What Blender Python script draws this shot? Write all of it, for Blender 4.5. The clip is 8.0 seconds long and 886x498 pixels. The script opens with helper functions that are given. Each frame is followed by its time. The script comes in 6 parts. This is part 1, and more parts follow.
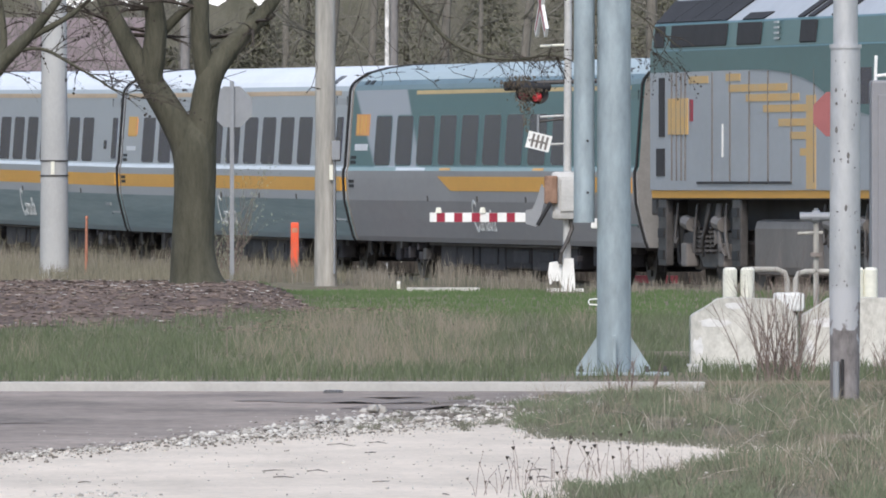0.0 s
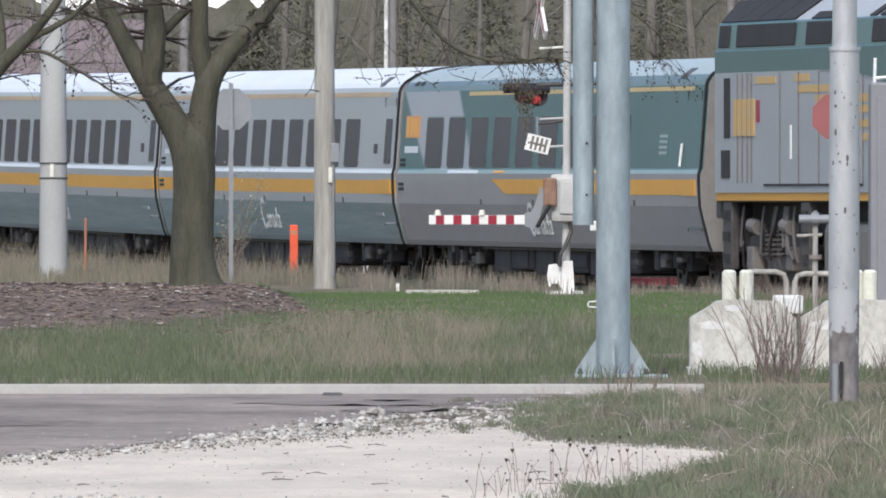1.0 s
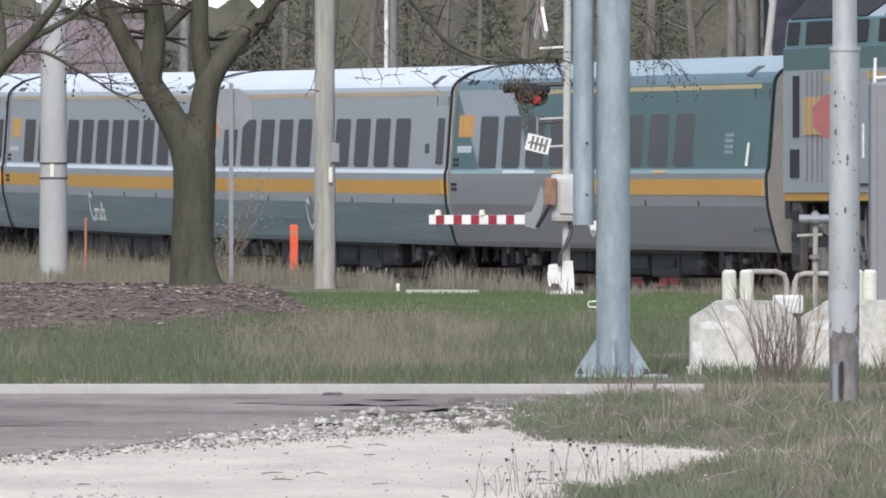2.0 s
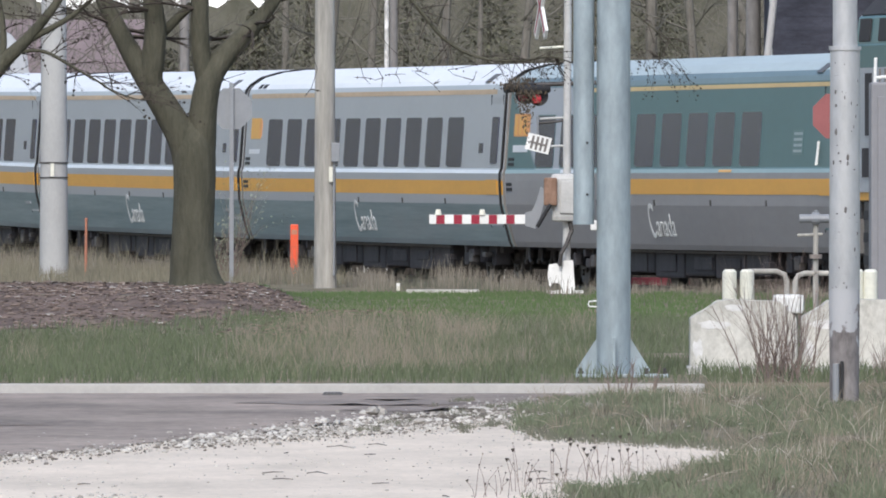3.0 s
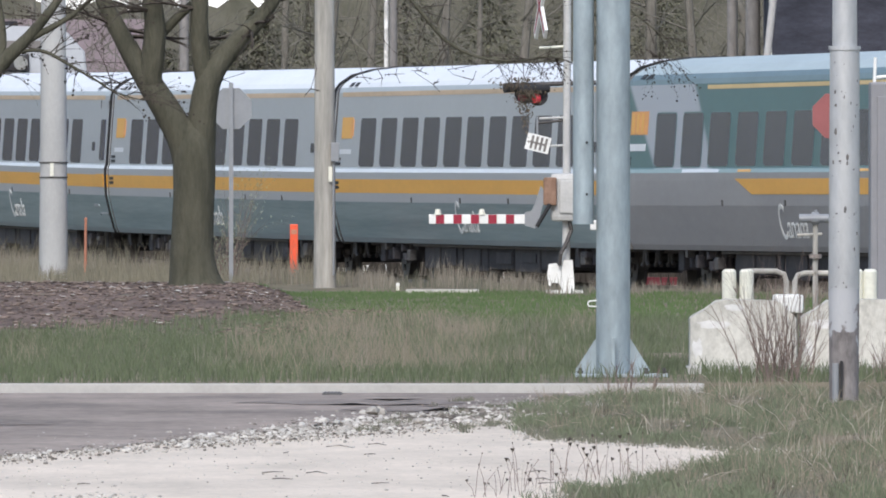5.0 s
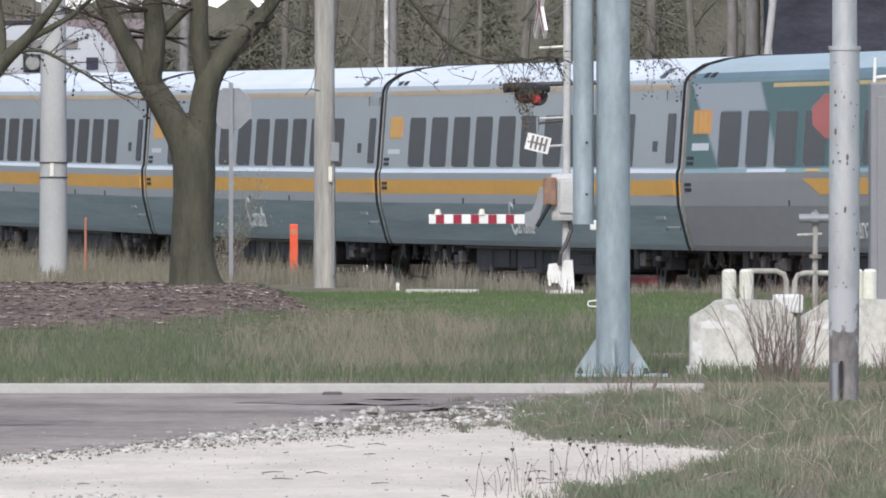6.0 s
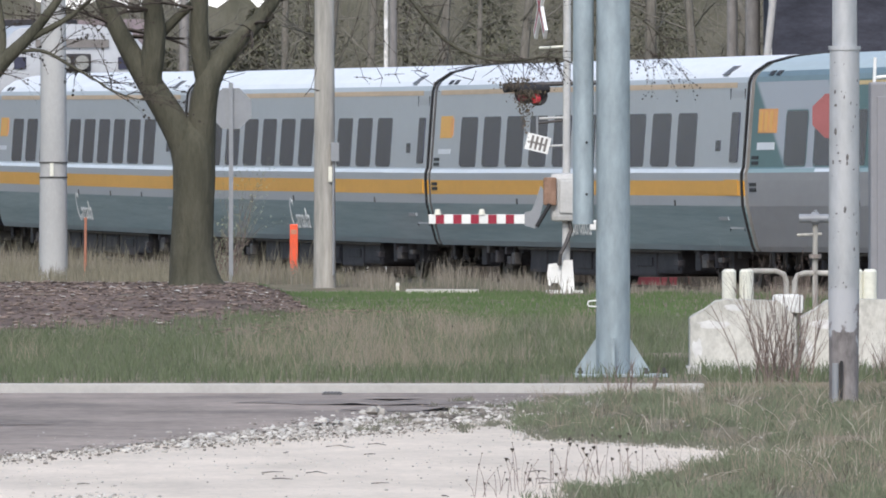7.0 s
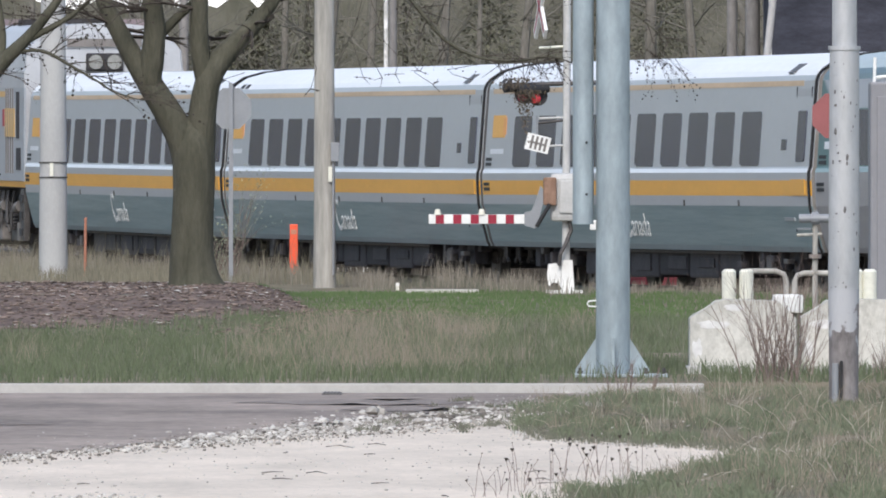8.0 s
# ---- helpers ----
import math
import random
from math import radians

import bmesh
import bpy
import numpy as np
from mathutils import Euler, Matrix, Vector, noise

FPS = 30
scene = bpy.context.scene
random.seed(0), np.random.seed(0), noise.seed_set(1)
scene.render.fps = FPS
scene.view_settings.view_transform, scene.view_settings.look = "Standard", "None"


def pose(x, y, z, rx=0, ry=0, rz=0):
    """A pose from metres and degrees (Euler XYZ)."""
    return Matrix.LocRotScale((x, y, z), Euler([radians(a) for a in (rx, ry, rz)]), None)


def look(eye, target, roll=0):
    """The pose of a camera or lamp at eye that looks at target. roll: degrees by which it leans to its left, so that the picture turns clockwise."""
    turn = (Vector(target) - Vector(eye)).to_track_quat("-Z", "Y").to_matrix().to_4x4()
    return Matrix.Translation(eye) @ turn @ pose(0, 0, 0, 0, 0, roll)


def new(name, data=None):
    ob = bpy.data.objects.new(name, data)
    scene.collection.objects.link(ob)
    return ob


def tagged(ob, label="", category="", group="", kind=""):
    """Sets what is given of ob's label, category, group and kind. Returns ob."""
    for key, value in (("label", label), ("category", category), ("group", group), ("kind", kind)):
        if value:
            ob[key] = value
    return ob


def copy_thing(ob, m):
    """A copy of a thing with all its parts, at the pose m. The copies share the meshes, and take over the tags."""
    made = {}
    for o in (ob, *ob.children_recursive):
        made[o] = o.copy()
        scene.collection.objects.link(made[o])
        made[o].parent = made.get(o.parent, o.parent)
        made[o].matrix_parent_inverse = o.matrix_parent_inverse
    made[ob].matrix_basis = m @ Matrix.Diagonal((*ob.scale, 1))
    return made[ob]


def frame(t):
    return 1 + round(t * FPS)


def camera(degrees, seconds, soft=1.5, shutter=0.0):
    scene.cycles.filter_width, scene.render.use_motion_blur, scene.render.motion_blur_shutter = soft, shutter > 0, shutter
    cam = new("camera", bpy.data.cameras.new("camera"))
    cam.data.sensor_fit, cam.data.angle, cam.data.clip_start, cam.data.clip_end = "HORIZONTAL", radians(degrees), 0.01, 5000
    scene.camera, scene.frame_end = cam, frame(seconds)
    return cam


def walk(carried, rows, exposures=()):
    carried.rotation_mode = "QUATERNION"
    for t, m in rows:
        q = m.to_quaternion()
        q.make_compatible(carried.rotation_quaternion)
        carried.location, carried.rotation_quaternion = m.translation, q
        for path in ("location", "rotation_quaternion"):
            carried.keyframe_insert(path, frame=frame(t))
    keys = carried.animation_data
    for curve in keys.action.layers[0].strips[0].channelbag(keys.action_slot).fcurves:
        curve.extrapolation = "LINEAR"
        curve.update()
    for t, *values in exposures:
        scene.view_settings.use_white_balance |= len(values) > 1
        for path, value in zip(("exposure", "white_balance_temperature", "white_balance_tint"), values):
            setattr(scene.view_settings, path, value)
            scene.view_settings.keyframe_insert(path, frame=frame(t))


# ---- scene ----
# ---- camera ----
cam = camera(2.9938, 8.0, 1.85)
EYE = (0.0, 0.0, 2.1)


def aim(dx=0.0, dz=0.0):
    """Camera pose; dx and dz move the aim point, in metres at 300 m."""
    return look(EYE, (dx, 300.0, 0.44 + dz))


walk(cam, [(0.0, aim(-0.015, -0.030)), (0.3, aim(-0.004, -0.008)), (0.5, aim()), (1.0, aim(0, 0.012)),
           (1.5, aim(0, 0.012)), (3.0, aim(-0.008, 0.004)), (4.0, aim(-0.004, 0.0)), (6.0, aim()), (8.0, aim(0.003, 0.0))],
     exposures=[(0.0, 0.58), (8.0, 0.59)])

# ---- world and sun ----
world = bpy.data.worlds.new("sky")
scene.world = world
world.use_nodes = True
wn = world.node_tree
sky = wn.nodes.new("ShaderNodeTexSky")
sky.sky_type = "NISHITA"
sky.sun_disc = False
sky.sun_elevation = radians(48)
sky.sun_rotation = radians(190)
sky.air_density = 1.0
sky.dust_density = 1.8
bg = wn.nodes["Background"]
wn.links.new(sky.outputs[0], bg.inputs[0])
bg.inputs[1].default_value = 0.15
sun = new("sun", bpy.data.lights.new("sun", "SUN"))
sun.data.energy = 1.7
sun.data.angle = radians(14)
sun.data.color = (1.0, 0.97, 0.935)
sun.matrix_world = look((-9, -50, 50), (0, 0, 0))


# ---- materials ----
def mat(name, col, rough=0.6, metal=0.0, vary=0.18, scale=3.0, fine=40.0, bump=0.15, spec=0.4, stretch=(1, 1, 1), island=0.0, col2=None, rnd=0.0, depth=0.02):
    """A painted or natural surface: base colour with noise at two scales, and fine relief."""
    m = bpy.data.materials.new(name)
    m.use_nodes = True
    nt = m.node_tree
    N, L = nt.nodes.new, nt.links.new
    b = nt.nodes["Principled BSDF"]
    b.inputs["Roughness"].default_value = rough
    b.inputs["Metallic"].default_value = metal
    b.inputs["Specular IOR Level"].default_value = spec
    tc, mp = N("ShaderNodeTexCoord"), N("ShaderNodeMapping")
    mp.inputs["Scale"].default_value = stretch
    L(tc.outputs["Object"], mp.inputs[0])
    n1, n2 = N("ShaderNodeTexNoise"), N("ShaderNodeTexNoise")
    for n, s, d in ((n1, scale, 5), (n2, fine, 3)):
        n.inputs["Scale"].default_value = s
        n.inputs["Detail"].default_value = d
        n.inputs["Roughness"].default_value = 0.65
        L(mp.outputs[0], n.inputs["Vector"])
    add = N("ShaderNodeMath"); add.operation = "MULTIPLY_ADD"; add.inputs[1].default_value = 0.5
    L(n2.outputs["Fac"], add.inputs[0]); L(n1.outputs["Fac"], add.inputs[2])
    last = add.outputs[0]
    mr = N("ShaderNodeMapRange")
    mr.inputs["From Min"].default_value = 0.45; mr.inputs["From Max"].default_value = 1.05
    L(last, mr.inputs["Value"])
    fac = mr.outputs[0]
    if island or rnd:
        src = N("ShaderNodeNewGeometry").outputs["Random Per Island"] if island else N("ShaderNodeObjectInfo").outputs["Random"]
        mixf = N("ShaderNodeMix"); mixf.inputs[0].default_value = island or rnd
        L(fac, mixf.inputs[2]); L(src, mixf.inputs[3])
        fac = mixf.outputs[0]
    ramp = N("ShaderNodeValToRGB")
    c2 = col2 or tuple(min(1.0, c * (1 + vary)) for c in col)
    c1 = col if col2 else tuple(c * (1 - vary) for c in col)
    ramp.color_ramp.elements[0].color = (*c1, 1)
    ramp.color_ramp.elements[1].color = (*c2, 1)
    L(fac, ramp.inputs[0])
    L(ramp.outputs[0], b.inputs["Base Color"])
    if bump:
        bp = N("ShaderNodeBump"); bp.inputs["Strength"].default_value = bump; bp.inputs["Distance"].default_value = depth
        L(n2.outputs["Fac"], bp.inputs["Height"]); L(bp.outputs[0], b.inputs["Normal"])
    return m


M = {}
M["coach_grey"] = mat("coach_grey", (0.335, 0.352, 0.375), 0.38, 0.0, 0.07, 0.7, 9, 0.04, 0.5, (0.4, 1, 1))
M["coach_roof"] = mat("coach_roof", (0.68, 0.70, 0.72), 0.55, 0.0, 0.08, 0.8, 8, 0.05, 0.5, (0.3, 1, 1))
# Pale grey of the plates; on coach belts it paints the ledge's highlight.
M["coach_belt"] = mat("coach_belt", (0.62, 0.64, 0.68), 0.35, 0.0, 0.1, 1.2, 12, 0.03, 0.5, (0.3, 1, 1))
M["coach_yellow"] = mat("coach_yellow", (0.68, 0.345, 0.055), 0.42, 0.0, 0.1, 0.8, 9, 0.03, 0.45, (0.3, 1, 1))
M["coach_teal"] = mat("coach_teal", (0.053, 0.122, 0.128), 0.4, 0.0, 0.12, 0.8, 9, 0.04, 0.5, (0.3, 1, 1))
# Teal skirt; its long light and dark streaks paint in wavy reflections.
M["coach_skirt"] = mat("coach_skirt", (0.115, 0.185, 0.205), 0.4, 0.0, 0.34, 1.6, 7, 0.08, 0.4, (0.09, 1, 2.8), 0, (0.275, 0.35, 0.365), 0, 0.05)
M["skirt_grey"] = mat("skirt_grey", (0.27, 0.265, 0.27), 0.5, 0.0, 0.12, 0.8, 7, 0.05, 0.4, (0.3, 1, 1))
M["pale_yellow"] = mat("pale_yellow", (0.58, 0.42, 0.20), 0.5, 0.0, 0.15, 0.8, 9, 0.03, 0.4, (0.3, 1, 1))
# Shading of the leading roof's lower curve, put in as a darker teal.
M["teal_eave"] = mat("teal_eave", (0.105, 0.155, 0.17), 0.45, 0.0, 0.2, 0.8, 8, 0.03, 0.5, (0.3, 1, 1))
# Paler teal that stands for the highlight along the leading coach's belt.
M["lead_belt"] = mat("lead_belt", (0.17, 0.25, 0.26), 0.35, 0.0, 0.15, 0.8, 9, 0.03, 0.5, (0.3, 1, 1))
M["skirt_hem"] = mat("skirt_hem", (0.235, 0.285, 0.305), 0.5, 0.0, 0.2, 1.1, 7, 0.04, 0.4, (0.15, 1, 1))
M["underside"] = mat("underside", (0.016, 0.015, 0.018), 0.8, 0.1, 0.4, 3, 20, 0.3, 0.3, (1, 1, 1), 0.5, (0.085, 0.078, 0.082))
M["faded_yellow"] = mat("faded_yellow", (0.50, 0.365, 0.24), 0.5, 0.0, 0.2, 0.8, 9, 0.03, 0.4, (0.3, 1, 1))
M["loco_yellow"] = mat("loco_yellow", (0.48, 0.355, 0.20), 0.5, 0.0, 0.22, 2.2, 14, 0.03, 0.4, (0.5, 1, 1.5), 0, (0.62, 0.36, 0.10))
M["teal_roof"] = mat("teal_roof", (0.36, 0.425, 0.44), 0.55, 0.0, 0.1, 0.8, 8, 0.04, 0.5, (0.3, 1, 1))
M["black_rubber"] = mat("black_rubber", (0.02, 0.02, 0.022), 0.7, 0.0, 0.2, 3, 30)
M["undergear"] = mat("undergear", (0.055, 0.051, 0.05), 0.8, 0.1, 0.4, 4, 30, 0.3, 0.3, (1, 1, 1), 0.5, (0.17, 0.16, 0.155))
M["steel_grime"] = mat("steel_grime", (0.08, 0.074, 0.072), 0.6, 0.4, 0.4, 4, 30, 0.3)
M["end_dark"] = mat("end_dark", (0.085, 0.085, 0.088), 0.6, 0.0, 0.25, 2, 20, 0.1)
M["end_beige"] = mat("end_beige", (0.22, 0.21, 0.20), 0.6, 0.0, 0.2, 2, 20, 0.1)
M["glass_dark"] = mat("glass_dark", (0.046, 0.047, 0.072), 0.25, 0.0, 0.25, 0.8, 6, 0.01, 0.15)
M["white_paint"] = mat("white_paint", (0.72, 0.72, 0.70), 0.5, 0.0, 0.12, 3, 25, 0.08)
M["red_paint"] = mat("red_paint", (0.27, 0.018, 0.04), 0.45, 0.0, 0.15, 3, 25, 0.05)
M["orange_logo"] = mat("orange_logo", (0.66, 0.29, 0.08), 0.45, 0.0, 0.2, 3, 25, 0.02)
M["loco_grey"] = mat("loco_grey", (0.31, 0.33, 0.36), 0.42, 0.0, 0.1, 0.9, 9, 0.05, 0.5, (0.4, 1, 1))
M["loco_white"] = mat("loco_white", (0.40, 0.41, 0.43), 0.45, 0.0, 0.12, 1, 9, 0.05)
M["loco_dark"] = mat("loco_dark", (0.032, 0.03, 0.032), 0.8, 0.0, 0.3, 2, 20, 0.1)
M["tank_grey"] = mat("tank_grey", (0.16, 0.145, 0.135), 0.6, 0.0, 0.25, 1.2, 10, 0.1)
M["galvanised"] = mat("galvanised", (0.27, 0.32, 0.345), 0.45, 0.2, 0.3, 5, 14, 0.12, 0.5, (1, 1, 0.35))
M["pole_concrete"] = mat("pole_concrete", (0.38, 0.38, 0.375), 0.8, 0.0, 0.14, 1.5, 30, 0.2, 0.3, (1, 1, 0.4))
M["pole_wood"] = mat("pole_wood", (0.33, 0.315, 0.285), 0.85, 0.0, 0.42, 5, 16, 0.35, 0.2, (1, 1, 0.12))
M["pole_silver"] = mat("pole_silver", (0.42, 0.425, 0.435), 0.42, 0.35, 0.22, 3, 14, 0.12, 0.4, (1, 1, 0.4))
M["rust"] = mat("rust", (0.13, 0.10, 0.085), 0.85, 0.0, 0.4, 7, 30, 0.35, 0.2, (1, 1, 0.5), 0, (0.28, 0.25, 0.23))

M["rust_brown"] = mat("rust_brown", (0.15, 0.085, 0.055), 0.85, 0.0, 0.4, 7, 30, 0.35, 0.2, (1, 1, 0.5), 0, (0.33, 0.215, 0.16))


def peeling(name):
    """Silver paint that has come off rusty steel in an uneven line near the ground."""
    m = mat(name, (0.09, 0.08, 0.08), 0.85, 0.0, 0.4, 5, 30, 0.35, 0.2, (1, 1, 0.4), 0, (0.30, 0.28, 0.275))
    nt = m.node_tree
    N, L = nt.nodes.new, nt.links.new
    b = nt.nodes["Principled BSDF"]
    ramp = b.inputs["Base Color"].links[0].from_node
    tc, sp, nz = N("ShaderNodeTexCoord"), N("ShaderNodeSeparateXYZ"), N("ShaderNodeTexNoise")
    L(tc.outputs["Object"], sp.inputs[0]); L(tc.outputs["Object"], nz.inputs["Vector"])
    nz.inputs["Scale"].default_value = 5.0; nz.inputs["Detail"].default_value = 6
    a = N("ShaderNodeMath"); a.operation = "MULTIPLY_ADD"; a.inputs[1].default_value = 1.6
    L(nz.outputs["Fac"], a.inputs[0]); L(sp.outputs[2], a.inputs[2])
    r = N("ShaderNodeMapRange"); r.inputs["From Min"].default_value = 1.46; r.inputs["From Max"].default_value = 1.52
    L(a.outputs[0], r.inputs["Value"])
    mix = N("ShaderNodeMix"); mix.data_type = "RGBA"
    L(r.outputs[0], mix.inputs[0]); L(ramp.outputs[0], mix.inputs[6])
    mix.inputs[7].default_value = (0.39, 0.395, 0.41, 1)
    L(mix.outputs[2], b.inputs["Base Color"])
    return m


M["peeling"] = peeling("peeling")
M["whitewash"] = mat("whitewash", (0.5, 0.49, 0.47), 0.9, 0.0, 0.3, 6, 30, 0.4, 0.2, (1, 1, 1), 0, (0.74, 0.73, 0.72))
M["concrete"] = mat("concrete", (0.25, 0.24, 0.212), 0.9, 0.0, 0.2, 1.9, 24, 0.4, 0.2, (1, 1, 0.7), 0, (0.67, 0.652, 0.60))
M["kerb"] = mat("kerb", (0.40, 0.39, 0.37), 0.9, 0.0, 0.16, 1.5, 25, 0.2, 0.2)
M["asphalt"] = mat("asphalt", (0.10, 0.085, 0.075), 0.92, 0.0, 0.3, 1.0, 14, 0.25, 0.2, (0.5, 0.22, 1), 0, (0.39, 0.325, 0.28))
M["lot"] = mat("lot", (0.42, 0.372, 0.312), 0.95, 0.0, 0.2, 0.9, 16, 0.4, 0.2, (0.9, 0.26, 1), 0, (0.725, 0.632, 0.53))
M["stone"] = mat("stone", (0.16, 0.145, 0.125), 0.9, 0.0, 0.2, 6, 30, 0.3, 0.2, (1, 1, 1), 0.6, (0.66, 0.635, 0.59))
M["bark"] = mat("bark", (0.046, 0.046, 0.032), 0.9, 0.0, 0.3, 6, 26, 0.6, 0.2, (1, 1, 0.25), 0, (0.108, 0.103, 0.077), 0, 0.05)
M["twig"] = mat("twig", (0.06, 0.05, 0.042), 0.9, 0.0, 0.3, 4, 20, 0.0, 0.2)
M["notice_grey"] = mat("notice_grey", (0.30, 0.36, 0.375), 0.5, 0.0, 0.2, 3, 20, 0.02)
M["orange_faded"] = mat("orange_faded", (0.45, 0.19, 0.12), 0.7, 0.0, 0.2, 4, 20, 0.05)
M["orange"] = mat("orange", (0.74, 0.105, 0.045), 0.5, 0.0, 0.12, 4, 20, 0.05)
M["sign_grey"] = mat("sign_grey", (0.24, 0.25, 0.265), 0.5, 0.1, 0.1, 3, 20, 0.03)
M["cabinet"] = mat("cabinet", (0.22, 0.22, 0.235), 0.6, 0.1, 0.08, 1.5, 15, 0.05)
M["headlamp"] = mat("headlamp", (0.24, 0.24, 0.23), 0.2, 0.3, 0.3, 14, 40, 0.1, 0.6)
M["lamp_white"] = mat("lamp_white", (0.8, 0.8, 0.78), 0.3)
lw = M["lamp_white"].node_tree.nodes["Principled BSDF"]
lw.inputs["Emission Color"].default_value = (1.0, 0.97, 0.9, 1)
lw.inputs["Emission Strength"].default_value = 1.2
M["cream"] = mat("cream", (0.66, 0.65, 0.56), 0.6, 0.0, 0.14, 5, 25, 0.12)


# ---- mesh helpers ----
def link_mesh(name, verts, faces, mats, index=None, parent=None, smooth=False):
    me = bpy.data.meshes.new(name)
    me.from_pydata(verts, [], faces)
    for m in mats:
        me.materials.append(m)
    if index is not None:
        me.polygons.foreach_set("material_index", np.asarray(index, dtype=np.int32))
    if smooth:
        me.polygons.foreach_set("use_smooth", np.ones(len(faces), dtype=bool))
    me.update()
    ob = new(name, me)
    ob.parent = parent
    return ob


def part(name, bm, material, parent=None, label="", smooth=False):
    me = bpy.data.meshes.new(name)
    bmesh.ops.recalc_face_normals(bm, faces=bm.faces)
    if smooth:
        for f in bm.faces:
            f.smooth = len(f.verts) <= 4
            if not f.smooth:
                for ed in f.edges:
                    ed.smooth = False
    bm.to_mesh(me)
    bm.free()
    me.materials.append(material)
    ob = new(name, me)
    ob.parent = parent
    if label:
        ob["label"] = label
    return ob


def box(bm, x0, x1, y0, y1, z0, z1, bevel=0.0):
    r = bmesh.ops.create_cube(bm, size=1.0, matrix=Matrix.Translation(((x0 + x1) / 2, (y0 + y1) / 2, (z0 + z1) / 2)) @ Matrix.Diagonal((x1 - x0, y1 - y0, z1 - z0, 1)))
    if bevel:
        vs = set(r["verts"])
        es = [e for e in bm.edges if e.verts[0] in vs and e.verts[1] in vs]
        bmesh.ops.bevel(bm, geom=es, offset=bevel, segments=2, affect="EDGES", profile=0.6)
    return bm


def boxed(*a, bevel=0.0):
    return box(bmesh.new(), *a, bevel=bevel)


def rod(bm, a, b, r0, r1=None, seg=12):
    a, b = Vector(a), Vector(b)
    d = b - a
    q = d.to_track_quat("Z", "Y").to_matrix().to_4x4()
    bmesh.ops.create_cone(bm, cap_ends=True, segments=seg, radius1=r0, radius2=r0 if r1 is None else r1, depth=d.length, matrix=Matrix.Translation((a + b) / 2) @ q)
    return bm


def rodded(a, b, r0, r1=None, seg=12):
    return rod(bmesh.new(), a, b, r0, r1, seg)


def prism(pts, y0, y1):
    """Outline in x and z, extruded along y."""
    bm = bmesh.new()
    a = [bm.verts.new((x, y0, z)) for x, z in pts]
    b = [bm.verts.new((x, y1, z)) for x, z in pts]
    bm.faces.new(a), bm.faces.new(b[::-1])
    n = len(pts)
    for i in range(n):
        bm.faces.new((a[i], b[i], b[(i + 1) % n], a[(i + 1) % n]))
    return bm


def thing(name, label, category, group="", at=(0, 0, 0), rz=0):
    e = new(name)
    e.empty_display_size = 0.2
    e.matrix_basis = pose(*at, 0, 0, rz)
    return tagged(e, label, category, group)


def tubes(paths, sides=6):
    """Tubes along paths of (x, y, z, radius): verts and faces."""
    V, Fc = [], []
    for path in paths:
        base = len(V)
        n = len(path)
        side = None
        for i, (x, y, z, r) in enumerate(path):
            p0, p1 = Vector(path[max(0, i - 1)][:3]), Vector(path[min(n - 1, i + 1)][:3])
            d = (p1 - p0).normalized()
            if side is None:
                side = Vector((1, 0, 0)) if abs(d.x) < 0.8 else Vector((0, 1, 0))
            side = (side - d * side.dot(d)).normalized()
            up = d.cross(side)
            for k in range(sides):
                a = 2 * math.pi * k / sides
                o = side * (r * math.cos(a)) + up * (r * math.sin(a))
                V.append((x + o.x, y + o.y, z + o.z))
        for i in range(n - 1):
            for k in range(sides):
                k2 = (k + 1) % sides
                Fc.append((base + i * sides + k, base + i * sides + k2, base + (i + 1) * sides + k2, base + (i + 1) * sides + k))
        Fc.append(tuple(base + k for k in range(sides))[::-1])
        Fc.append(tuple(base + (n - 1) * sides + k for k in range(sides)))
    return V, Fc


def smooth_path(pts, k=4):
    """A rounded path through pts of (x, y, z, r)."""
    out = []
    P = [pts[0]] + pts + [pts[-1]]
    for i in range(1, len(P) - 2):
        for j in range(k):
            t = j / k
            out.append(tuple(0.5 * (2 * b + (c - a) * t + (2 * a - 5 * b + 4 * c - d_) * t * t + (3 * b - a - 3 * c + d_) * t ** 3) for a, b, c, d_ in zip(P[i - 1], P[i], P[i + 1], P[i + 2])))
    out.append(pts[-1])
    return out


# ---- train ----
# Each vehicle: x forward with its leading end at 0, y to its left, z up from the rail.
COACH_PROFILE = [(1.38, 0.615, "hem"), (1.42, 0.695, "skirt"), (1.50, 1.00, "skirt"), (1.57, 1.295, "low"), (1.58, 1.445, "yellow"), (1.59, 1.675, "mid"),
                 (1.59, 1.79, "belt"), (1.57, 1.85, "side"), (1.56, 1.875, "side"), (1.50, 2.71, "side"), (1.472, 3.08, "line"), (1.468, 3.14, "eave"), (1.44, 3.22, "roof_low"),
                 (1.375, 3.30, "roof"), (1.18, 3.43, "roof"), (0.85, 3.52, "roof"), (0.45, 3.57, "roof"), (0.0, 3.585, None)]
COACH_LENGTH = 25.62


